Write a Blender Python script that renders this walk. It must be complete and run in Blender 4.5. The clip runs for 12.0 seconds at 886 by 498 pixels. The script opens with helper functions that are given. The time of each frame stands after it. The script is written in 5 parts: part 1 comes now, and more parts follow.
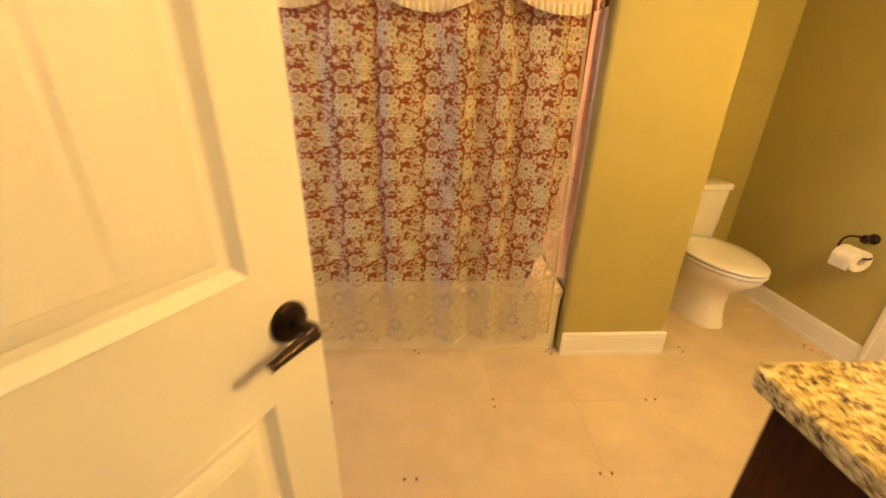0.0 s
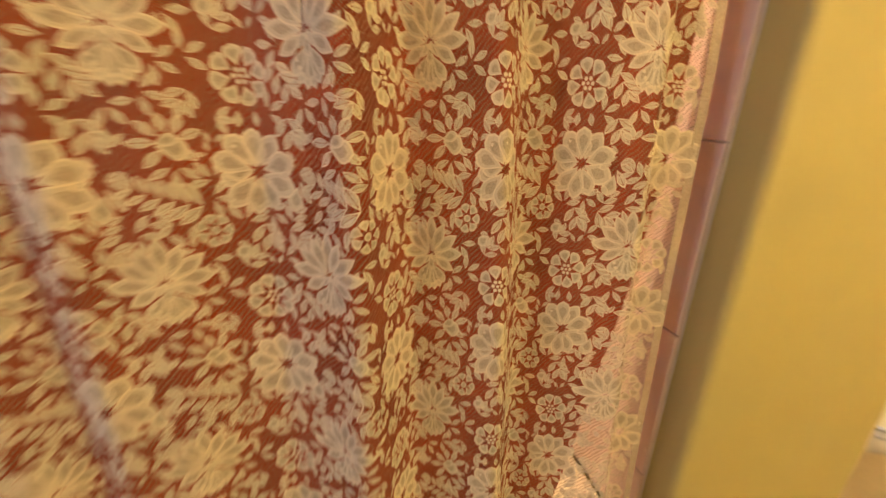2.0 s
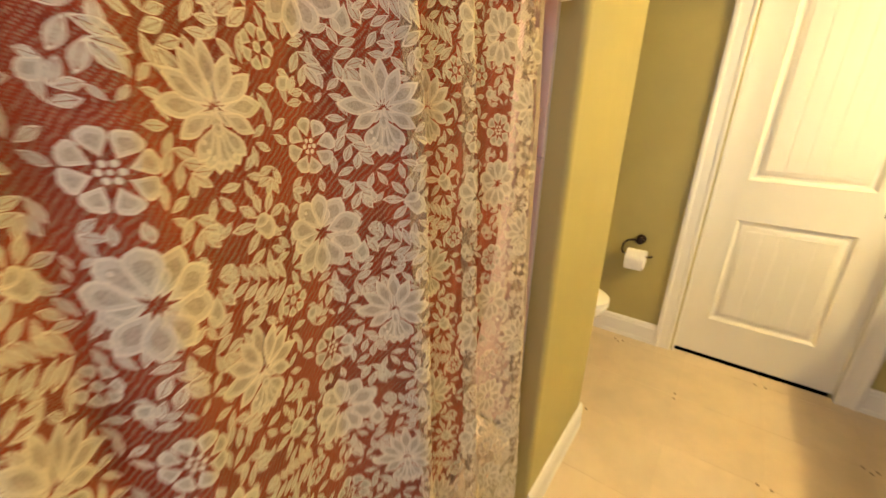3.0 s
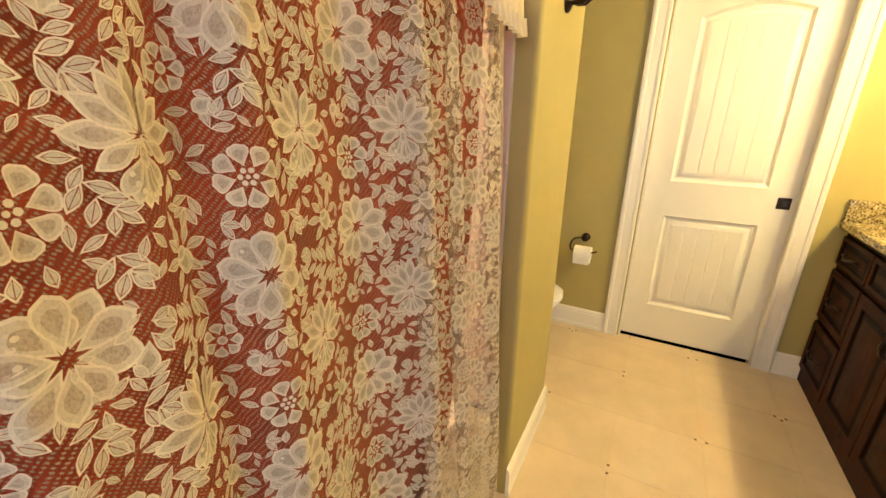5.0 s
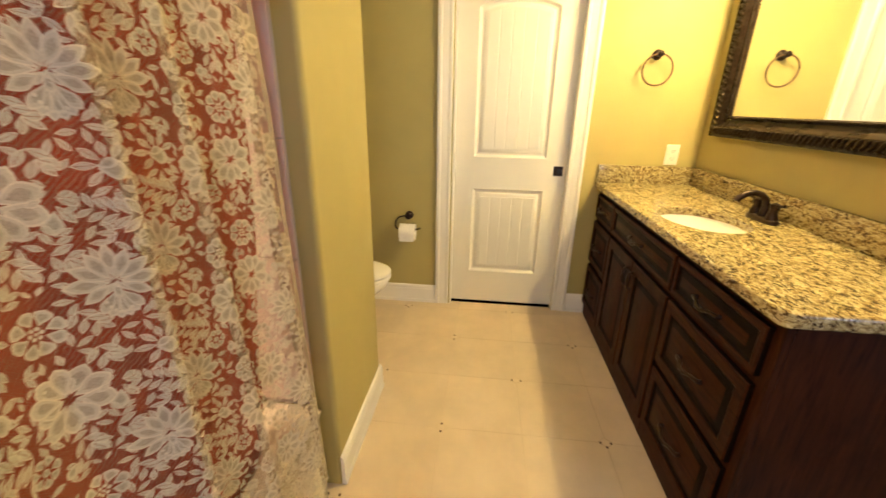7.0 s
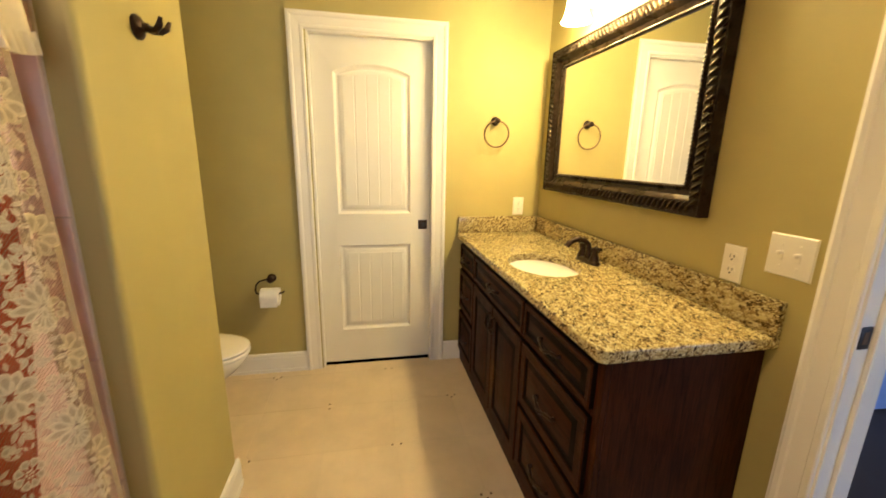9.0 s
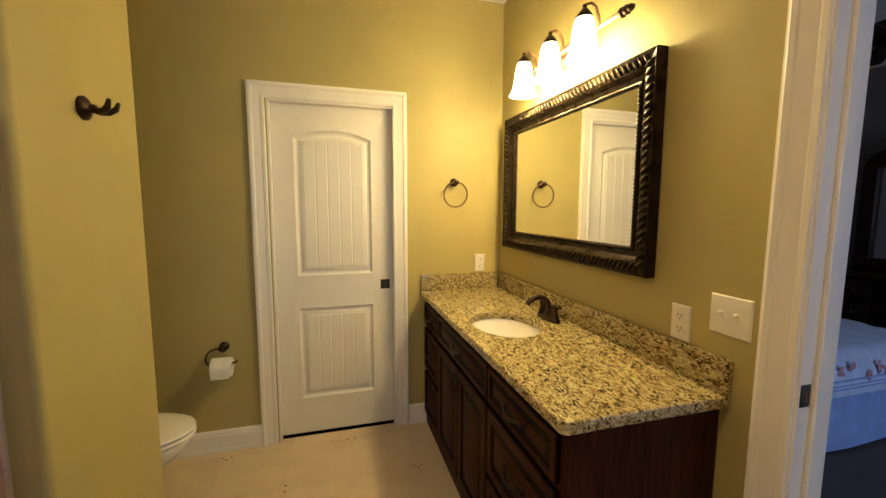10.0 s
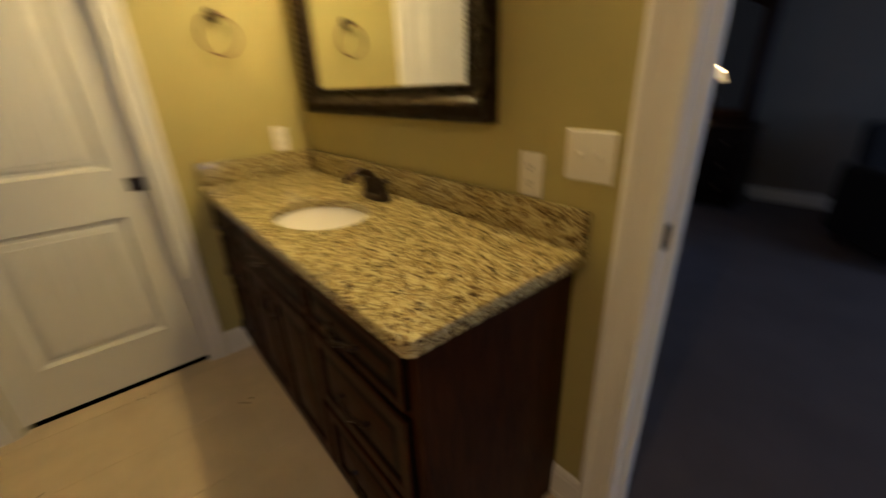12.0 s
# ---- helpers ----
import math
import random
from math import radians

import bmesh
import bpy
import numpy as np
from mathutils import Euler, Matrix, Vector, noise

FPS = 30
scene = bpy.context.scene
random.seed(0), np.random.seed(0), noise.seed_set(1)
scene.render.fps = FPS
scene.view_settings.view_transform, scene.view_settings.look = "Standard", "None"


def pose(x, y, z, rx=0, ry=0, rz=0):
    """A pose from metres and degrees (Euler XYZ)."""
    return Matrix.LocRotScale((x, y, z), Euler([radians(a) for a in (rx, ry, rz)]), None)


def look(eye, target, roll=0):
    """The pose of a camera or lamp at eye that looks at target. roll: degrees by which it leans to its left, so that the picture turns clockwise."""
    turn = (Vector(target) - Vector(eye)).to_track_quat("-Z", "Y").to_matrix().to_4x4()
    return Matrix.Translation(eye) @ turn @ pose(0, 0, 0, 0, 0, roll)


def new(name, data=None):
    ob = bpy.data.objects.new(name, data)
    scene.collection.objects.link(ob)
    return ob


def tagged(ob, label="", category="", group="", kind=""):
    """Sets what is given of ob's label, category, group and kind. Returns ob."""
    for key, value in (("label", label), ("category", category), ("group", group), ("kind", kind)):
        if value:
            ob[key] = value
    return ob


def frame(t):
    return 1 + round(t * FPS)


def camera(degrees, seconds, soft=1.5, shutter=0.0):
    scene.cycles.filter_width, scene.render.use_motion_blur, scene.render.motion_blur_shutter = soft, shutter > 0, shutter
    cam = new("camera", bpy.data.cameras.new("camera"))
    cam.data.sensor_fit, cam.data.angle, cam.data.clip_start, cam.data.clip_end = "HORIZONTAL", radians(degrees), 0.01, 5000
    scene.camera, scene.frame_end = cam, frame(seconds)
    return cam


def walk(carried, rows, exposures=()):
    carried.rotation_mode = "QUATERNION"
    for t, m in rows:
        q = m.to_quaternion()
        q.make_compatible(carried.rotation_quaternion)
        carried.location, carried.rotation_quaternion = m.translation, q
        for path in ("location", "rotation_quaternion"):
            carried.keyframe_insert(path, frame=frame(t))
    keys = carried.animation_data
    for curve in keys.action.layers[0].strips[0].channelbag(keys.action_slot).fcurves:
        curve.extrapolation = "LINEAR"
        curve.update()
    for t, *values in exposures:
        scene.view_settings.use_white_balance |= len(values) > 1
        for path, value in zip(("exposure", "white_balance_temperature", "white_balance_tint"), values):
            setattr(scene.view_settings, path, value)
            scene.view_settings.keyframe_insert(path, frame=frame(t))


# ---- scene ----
cam = camera(97.2, 12.0, soft=1.5, shutter=0.5)
PATH = [
    (0, (0.733, -0.533, 1.315), (0.83, 1.295, 0.509), 1.1),
    (0.5, (0.753, -0.218, 1.319), (0.985, 1.609, 0.539), 1.8),
    (1, (0.82, 0.085, 1.315), (1.031, 1.941, 0.601), 1.2),
    (1.5, (0.937, 0.422, 1.293), (0.935, 2.306, 0.621), 1.9),
    (2, (0.867, 0.673, 1.281), (1.328, 2.491, 0.586), 0.5),
    (2.5, (0.681, 0.821, 1.335), (2.009, 2.134, 0.62), -1.5),
    (3, (0.508, 0.782, 1.354), (2.022, 1.882, 0.649), 1.0),
    (3.2, (0.458, 0.767, 1.363), (1.998, 1.799, 0.612), 0.6),
    (5, (0.353, 0.779, 1.362), (2.018, 1.678, 0.716), 0.5),
    (5.5, (0.373, 0.752, 1.375), (2.076, 1.559, 0.702), 0.4),
    (6, (0.396, 0.723, 1.347), (2.173, 1.346, 0.672), 0.6),
    (6.5, (0.409, 0.671, 1.342), (2.241, 1.088, 0.655), 0.4),
    (7, (0.427, 0.631, 1.317), (2.295, 0.822, 0.628), 1.0),
    (7.5, (0.438, 0.604, 1.32), (2.31, 0.617, 0.615), 1.1),
    (7.7, (0.433, 0.586, 1.311), (2.308, 0.551, 0.615), 0.8),
    (9.3, (0.456, 0.507, 1.392), (2.366, 0.058, 1.005), 0.9),
    (9.5, (0.454, 0.495, 1.405), (2.37, 0.019, 1.08), 0.3),
    (10, (0.456, 0.495, 1.435), (2.369, -0.048, 1.224), 0.2),
    (10.5, (0.464, 0.508, 1.433), (2.371, -0.053, 1.212), -0.0),
    (11, (0.489, 0.51, 1.383), (2.336, -0.146, 0.985), 0.6),
    (11.5, (0.628, 0.425, 1.312), (2.354, -0.407, 0.74), -0.5),
    (11.9, (0.771, 0.275, 1.288), (2.352, -0.757, 0.626), -0.6),
    (12, (0.811, 0.240, 1.295), (2.222, -0.930, 0.517), -2.4),
]
EXPOSURES = [
    (0, 0.62, 10400, 22), (0.7, 0.80, 9700, 22), (1.5, 0.56, 8400, 20), (2, 0.64, 7700, 17), (2.5, 0.74, 7250, 11), (3.2, 0.79, 7000, 8), (5, 0.79, 6900, 8),
    (7.0, 0.63, 6650, 9), (7.7, 0.58, 6600, 9), (9.3, 0.22, 6600, 9), (10, -0.28, 6600, 9), (10.5, -0.52, 6600, 9), (11, -1.06, 6600, 9), (11.5, -1.42, 6600, 9), (12, -0.80, 6500, 9),
]
walk(cam, [(t, look(eye, target, roll)) for t, eye, target, roll in PATH], EXPOSURES)


# ---- light ----
world = bpy.data.worlds.new("world")
scene.world = world
world.use_nodes = True
_wn = world.node_tree.nodes
_sky = _wn.new("ShaderNodeTexSky")
_sky.sky_type = "NISHITA"
_sky.sun_disc = False
_sky.sun_elevation, _sky.sun_rotation = radians(12), radians(150)
world.node_tree.links.new(_sky.outputs[0], _wn["Background"].inputs[0])
_wn["Background"].inputs[1].default_value = 0.06

WARM = (1.0, 0.78, 0.365)
LAMP_X = (2.36, 2.11, 1.86)
LAMP_Y, LAMP_MOUTH = -0.475, 2.0


def lamp(name, kind, energy, color, m, **more):
    data = bpy.data.lights.new(name, kind)
    data.energy, data.color = energy, color
    if "radius" in more:
        data.shadow_soft_size = more["radius"]
    if "size" in more:
        data.shape = "RECTANGLE"
        data.size, data.size_y = more["size"]
    ob = new(name, data)
    ob.matrix_world = m
    return ob


for _x in LAMP_X:
    lamp("vanity_bulb_light", "POINT", 8.5, WARM, pose(_x, LAMP_Y, LAMP_MOUTH - 0.005), radius=0.03)
# daylight through the bedroom window
lamp("window_daylight", "AREA", 52.0, (0.40, 0.57, 1.0), pose(-2.13, -2.55, 1.45, 0, -90, 0), size=(1.5, 2.1))
# daylight through the bathroom's side window
lamp("side_window_daylight", "AREA", 9.8, (0.66, 0.73, 1.0), pose(-0.825, 0.4, 1.5, 0, -90, 0), size=(0.9, 0.8))
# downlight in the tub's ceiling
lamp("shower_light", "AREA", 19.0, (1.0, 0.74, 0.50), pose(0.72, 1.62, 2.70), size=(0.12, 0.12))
lamp("dresser_lamp_light", "POINT", 2.5, (1.0, 0.68, 0.36), pose(2.43, -4.52, 1.29), radius=0.05)


# ---- materials ----
class Mat:
    """A node material with a principled shader and small helpers."""

    def __init__(self, name, color=(0.8, 0.8, 0.8), rough=0.5, metal=0.0, **inputs):
        self.m = bpy.data.materials.new(name)
        self.m.use_nodes = True
        self.t = self.m.node_tree
        self.b = self.t.nodes["Principled BSDF"]
        self.b.inputs["Base Color"].default_value = (*color, 1)
        self.b.inputs["Roughness"].default_value = rough
        self.b.inputs["Metallic"].default_value = metal
        for key, value in inputs.items():
            self.b.inputs[key.replace("_", " ")].default_value = value
        self.co = None

    def node(self, kind, **props):
        n = self.t.nodes.new("ShaderNode" + kind)
        for key, value in props.items():
            if key in ("operation", "blend_type", "data_type", "wave_type", "bands_direction", "feature"):
                if key == "operation":
                    n.operation = value
                elif key == "blend_type":
                    n.blend_type = value
                elif key == "data_type":
                    n.data_type = value
                elif key == "wave_type":
                    n.wave_type = value
                elif key == "bands_direction":
                    n.bands_direction = value
                else:
                    n.feature = value
            else:
                n.inputs[key].default_value = value
        return n

    def link(self, a, b):
        self.t.links.new(a, b)

    def coords(self, scale=(1, 1, 1), rot=(0, 0, 0), which="Object"):
        tc = self.node("TexCoord")
        mp = self.node("Mapping")
        mp.inputs["Scale"].default_value = scale
        mp.inputs["Rotation"].default_value = [radians(a) for a in rot]
        self.link(tc.outputs[which], mp.inputs["Vector"])
        return mp.outputs[0]

    def noise(self, scale, detail=4, rough=0.55, vec=None, distortion=0.0):
        n = self.node("TexNoise", Scale=scale, Detail=detail, Roughness=rough, Distortion=distortion)
        self.link(vec if vec is not None else self.coords(), n.inputs["Vector"])
        return n.outputs["Fac"]

    def ramp(self, fac, stops):
        r = self.node("ValToRGB")
        el = r.color_ramp.elements
        while len(el) < len(stops):
            el.new(0.5)
        for e, (p, c) in zip(el, stops):
            e.position, e.color = p, (*c, 1)
        self.link(fac, r.inputs[0])
        return r.outputs[0]

    def mix(self, fac, a, b, blend="MIX"):
        n = self.node("Mix", data_type="RGBA", blend_type=blend)
        for sock, v in ((n.inputs[0], fac), (n.inputs[6], a), (n.inputs[7], b)):
            if isinstance(v, (int, float)):
                sock.default_value = v
            elif isinstance(v, tuple):
                sock.default_value = (*v, 1)
            else:
                self.link(v, sock)
        return n.outputs[2]

    def color(self, sock):
        self.link(sock, self.b.inputs["Base Color"])
        return self

    def vary_rough(self, fac, lo, hi):
        n = self.node("MapRange")
        n.inputs["To Min"].default_value, n.inputs["To Max"].default_value = lo, hi
        self.link(fac, n.inputs["Value"])
        self.link(n.outputs[0], self.b.inputs["Roughness"])
        return self

    def bump(self, fac, strength=0.2, distance=0.002):
        n = self.node("Bump", Strength=strength, Distance=distance)
        self.link(fac, n.inputs["Height"])
        self.link(n.outputs[0], self.b.inputs["Normal"])
        return self


def shade_of(c, k):
    return tuple(min(1.0, v * k) for v in c)


def painted(name, c, rough=0.5, grain=180, strength=0.12, spread=0.05):
    """Rolled or brushed paint: slight blotches and a fine stipple."""
    m = Mat(name, c, rough)
    m.color(m.ramp(m.noise(2.3, 3), [(0.3, shade_of(c, 1 - spread)), (0.7, shade_of(c, 1 + spread))]))
    m.vary_rough(m.noise(9, 3), rough - 0.06, rough + 0.08)
    m.bump(m.noise(grain, 2), strength, 0.001)
    return m.m


def speckled_tile(name, c, rough=0.35):
    m = Mat(name, c, rough)
    oi = m.node("ObjectInfo")
    base = m.ramp(m.noise(5.5, 5, 0.6), [(0.3, shade_of(c, 0.9)), (0.55, c), (0.75, shade_of(c, 1.07))])
    per = m.ramp(oi.outputs["Random"], [(0.0, (0.93, 0.93, 0.93)), (1.0, (1.0, 1.0, 1.0))])
    base = m.mix(1.0, base, per, "MULTIPLY")
    m.color(base)
    m.vary_rough(m.noise(14, 4), rough - 0.08, rough + 0.12)
    m.bump(m.noise(45, 4), 0.08, 0.002)
    return m.m


def granite(name):
    """Cream and gold islands, drawn out one way, between dark brown streaks."""
    m = Mat(name, (0.4, 0.3, 0.15), 0.14)
    v = m.coords(scale=(0.62, 1.25, 1.1), rot=(0, 0, 14))
    warp = m.node("TexNoise", Scale=45, Detail=4)
    m.link(v, warp.inputs["Vector"])
    add = m.node("VectorMath", operation="MULTIPLY_ADD")
    m.link(warp.outputs["Color"], add.inputs[0])
    add.inputs[1].default_value = (0.022, 0.022, 0.022)
    m.link(v, add.inputs[2])
    vo = m.node("TexVoronoi", Scale=150, Randomness=1.0)
    ed = m.node("TexVoronoi", Scale=150, Randomness=1.0, feature="DISTANCE_TO_EDGE")
    m.link(add.outputs[0], vo.inputs["Vector"]), m.link(add.outputs[0], ed.inputs["Vector"])
    sep = m.node("SeparateColor")
    m.link(vo.outputs["Color"], sep.inputs[0])
    flecks = m.ramp(sep.outputs[0], [(0.0, (0.05, 0.030, 0.013)), (0.12, (0.11, 0.068, 0.027)), (0.20, (0.26, 0.18, 0.07)), (0.38, (0.41, 0.325, 0.14)), (0.7, (0.51, 0.43, 0.205)), (1.0, (0.60, 0.52, 0.29))])
    streak = m.ramp(ed.outputs["Distance"], [(0.0, (0.16, 0.10, 0.05)), (0.05, (0.42, 0.33, 0.22)), (0.12, (1, 1, 1))])
    patch = m.ramp(m.noise(42, 4, 0.6, v), [(0.40, (0, 0, 0)), (0.56, (1, 1, 1))])
    col = m.mix(patch, flecks, m.mix(1.0, flecks, streak, "MULTIPLY"))
    dark = m.ramp(m.noise(95, 6, 0.7, v, 1.2), [(0.35, (0.14, 0.085, 0.045)), (0.42, (1, 1, 1))])
    m.color(m.mix(0.9, col, dark, "MULTIPLY"))
    m.vary_rough(m.noise(80, 2), 0.1, 0.22)
    return m.m


def stained_wood(name, c1, c2, rough=0.32, along="z"):
    m = Mat(name, c1, rough)
    s = {"z": (14, 14, 1.2), "x": (1.2, 14, 14), "y": (14, 1.2, 14)}[along]
    g = m.noise(6, 6, 0.6, m.coords(scale=s), 0.8)
    col = m.ramp(g, [(0.28, c1), (0.62, c2), (0.8, shade_of(c2, 1.15))])
    blot = m.ramp(m.noise(5, 3), [(0.3, (0.72, 0.72, 0.72)), (0.7, (1, 1, 1))])
    m.color(m.mix(1.0, col, blot, "MULTIPLY"))
    m.vary_rough(m.noise(20, 3), rough - 0.08, rough + 0.12)
    m.bump(g, 0.08, 0.001)
    m.b.inputs["Specular IOR Level"].default_value = 0.09
    return m.m


def metal_finish(name, c, rough=0.35):
    m = Mat(name, c, rough, 0.85)
    m.color(m.ramp(m.noise(40, 4), [(0.35, shade_of(c, 0.7)), (0.7, shade_of(c, 1.35))]))
    m.vary_rough(m.noise(60, 3), rough - 0.1, rough + 0.12)
    return m.m


def cloth(name, c, weave=900, rough=0.9, alpha=1.0, translucent=0.0):
    m = Mat(name, c, rough)
    m.color(m.ramp(m.noise(12, 4), [(0.3, shade_of(c, 0.86)), (0.7, shade_of(c, 1.08))]))
    m.bump(m.noise(weave, 2), 0.25, 0.001)
    out = m.t.nodes["Material Output"]
    last = m.b.outputs[0]
    if translucent:
        tr = m.node("BsdfTranslucent")
        tr.inputs["Color"].default_value = (*c, 1)
        mx = m.node("MixShader")
        mx.inputs[0].default_value = translucent
        m.link(last, mx.inputs[1]), m.link(tr.outputs[0], mx.inputs[2])
        last = mx.outputs[0]
    if alpha < 1:
        tp = m.node("BsdfTransparent")
        mx = m.node("MixShader")
        mx.inputs[0].default_value = alpha
        m.link(tp.outputs[0], mx.inputs[1]), m.link(last, mx.inputs[2])
        last = mx.outputs[0]
    m.link(last, out.inputs["Surface"])
    return m.m


def lace_net(name):
    """Fine slanting net with open meshes, laid out in metres of cloth."""
    m = Mat(name, (0.58, 0.42, 0.25), 0.85)
    uv = m.coords(which="UV")
    w = m.node("TexWave", Scale=150.0, Distortion=2.4, Detail=2.0, wave_type="BANDS", bands_direction="DIAGONAL")
    w.inputs["Detail Scale"].default_value = 6.0
    m.link(uv, w.inputs["Vector"])
    uv2 = m.coords(which="UV", rot=(0, 0, 90))
    w2 = m.node("TexWave", Scale=80.0, Distortion=4.0, Detail=1.0, wave_type="BANDS", bands_direction="DIAGONAL")
    m.link(uv2, w2.inputs["Vector"])
    n = w2.outputs["Fac"]
    mul = m.node("Math", operation="MULTIPLY")
    m.link(w.outputs["Fac"], mul.inputs[0]), m.link(n, mul.inputs[1])
    cover = m.node("MapRange")
    cover.inputs["From Min"].default_value, cover.inputs["From Max"].default_value = 0.30, 0.50
    cover.inputs["To Min"].default_value, cover.inputs["To Max"].default_value = 0.03, 0.46
    m.link(mul.outputs[0], cover.inputs["Value"])
    tp = m.node("BsdfTransparent")
    mx = m.node("MixShader")
    m.link(cover.outputs[0], mx.inputs[0]), m.link(tp.outputs[0], mx.inputs[1]), m.link(m.b.outputs[0], mx.inputs[2])
    m.link(mx.outputs[0], m.t.nodes["Material Output"].inputs["Surface"])
    return m.m


def lace_thread(name, c, lo, hi):
    """Lace filling: threads that cover unevenly, between lo and hi."""
    m = Mat(name, c, 0.9)
    m.color(m.ramp(m.noise(30, 4), [(0.3, shade_of(c, 0.86)), (0.7, shade_of(c, 1.06))]))
    grain = m.noise(620, 2, 0.6, m.coords(scale=(1, 1, 0.6)))
    m.bump(grain, 0.3, 0.001)
    cover = m.node("MapRange")
    cover.inputs["From Min"].default_value, cover.inputs["From Max"].default_value = 0.36, 0.58
    cover.inputs["To Min"].default_value, cover.inputs["To Max"].default_value = lo, hi
    m.link(grain, cover.inputs["Value"])
    tr = m.node("BsdfTranslucent")
    tr.inputs["Color"].default_value = (*c, 1)
    body = m.node("MixShader")
    body.inputs[0].default_value = 0.12
    m.link(m.b.outputs[0], body.inputs[1]), m.link(tr.outputs[0], body.inputs[2])
    tp = m.node("BsdfTransparent")
    mx = m.node("MixShader")
    m.link(cover.outputs[0], mx.inputs[0]), m.link(tp.outputs[0], mx.inputs[1]), m.link(body.outputs[0], mx.inputs[2])
    m.link(mx.outputs[0], m.t.nodes["Material Output"].inputs["Surface"])
    return m.m


def glowing(name, c, strength):
    m = Mat(name, c, 0.4)
    m.b.inputs["Emission Color"].default_value = (*c, 1)
    m.b.inputs["Emission Strength"].default_value = strength
    return m.m


def carpet_pile(name, c):
    m = Mat(name, c, 0.95)
    m.color(m.mix(0.5, m.ramp(m.noise(3, 4), [(0.3, shade_of(c, 0.75)), (0.7, shade_of(c, 1.2))]), m.ramp(m.noise(350, 3), [(0.3, shade_of(c, 0.6)), (0.7, shade_of(c, 1.3))])))
    m.bump(m.noise(300, 3), 0.7, 0.006)
    return m.m


KHAKI = painted("khaki wall paint", (0.412, 0.348, 0.129), 0.6)
BEDWALL = painted("taupe wall paint", (0.22, 0.185, 0.15), 0.7)
CEIL = painted("white ceiling paint", (0.80, 0.78, 0.73), 0.8, 90, 0.3)
TRIM = painted("white trim paint", (0.80, 0.77, 0.70), 0.34, 120, 0.05, 0.02)
DOORPAINT = painted("white door paint", (0.80, 0.77, 0.69), 0.38, 140, 0.08, 0.02)
FLOORTILE = speckled_tile("beige floor tile", (0.67, 0.54, 0.37), 0.38)
GROUT = painted("beige grout", (0.62, 0.50, 0.345), 0.9, 300, 0.3)
MOSAIC_DARK = speckled_tile("dark mosaic stone", (0.13, 0.070, 0.038), 0.3)
MOSAIC_LIGHT = speckled_tile("light mosaic stone", (0.67, 0.54, 0.37), 0.35)
WALLTILE = speckled_tile("pale pink wall tile", (0.80, 0.66, 0.57), 0.22)
TILEGROUT = painted("tile grout", (0.62, 0.55, 0.46), 0.9, 300, 0.3)
GRANITE = granite("gold and brown granite")
CABINET = stained_wood("dark stained cherry wood", (0.009, 0.0021, 0.0006), (0.052, 0.0140, 0.0038), 0.45)
CABINET_H = stained_wood("dark stained cherry wood rails", (0.009, 0.0021, 0.0006), (0.052, 0.0140, 0.0038), 0.45, "x")
GLAZE = stained_wood("dark glaze in grooves", (0.003, 0.001, 0.0006), (0.007, 0.0025, 0.0012), 0.5)
DARKWOOD = stained_wood("nearly black wood", (0.012, 0.006, 0.004), (0.035, 0.018, 0.012), 0.3, "x")
BRONZE = metal_finish("oil rubbed bronze", (0.045, 0.028, 0.02), 0.34)
BRONZE_DULL = painted("dull black bronze", (0.012, 0.009, 0.007), 0.55)
BRONZE_LIGHT = metal_finish("rubbed bronze", (0.20, 0.12, 0.07), 0.36)
PORCELAIN = Mat("white porcelain", (0.82, 0.79, 0.72), 0.1, Coat_Weight=0.4).m
TUBWHITE = Mat("bone tub enamel", (0.80, 0.71, 0.55), 0.16, Coat_Weight=0.3).m
PLASTIC = painted("ivory plastic", (0.78, 0.74, 0.64), 0.35, 60, 0.02, 0.01)
SLOT = Mat("dark slot", (0.02, 0.02, 0.02), 0.6).m
PAPER = cloth("white tissue paper", (0.84, 0.81, 0.76), 500)
MIRROR = Mat("mirror glass", (0.92, 0.93, 0.92), 0.01, 1.0).m
FRAMEWOOD = stained_wood("carved black and bronze frame", (0.010, 0.0065, 0.0045), (0.030, 0.019, 0.012), 0.26, "x")
SHADEGLASS = glowing("lit frosted glass", (1.0, 0.79, 0.41), 55.0)
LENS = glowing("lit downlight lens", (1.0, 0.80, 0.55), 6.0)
RED = cloth("brick red liner cloth", (0.32, 0.036, 0.006), 700, 0.8, 1.0, 0.06)
LACE = lace_thread("lace thread", (0.72, 0.64, 0.49), 0.92, 1.0)
LACE_THIN = lace_thread("thin lace filling", (0.62, 0.55, 0.42), 0.82, 0.95)
LACE_OPEN = lace_thread("open lace filling", (0.55, 0.47, 0.35), 0.62, 0.84)
NET = lace_net("lace net")
VALANCE = cloth("cream valance cloth", (0.84, 0.76, 0.58), 700, 0.9, 1.0, 0.3)
CARPET = carpet_pile("grey carpet", (0.135, 0.105, 0.098))
BEDDING = cloth("pale blue quilt", (0.66, 0.74, 0.92), 300)
RUFFLE = cloth("light blue bed skirt", (0.34, 0.48, 0.80), 300)
ROSEPRINT = cloth("rose print", (0.62, 0.30, 0.34), 300)
LAMPSHADE = glowing("lit lamp shade", (1.0, 0.70, 0.36), 1.6)
UPHOLSTERY = cloth("dark upholstery", (0.012, 0.010, 0.010), 300)


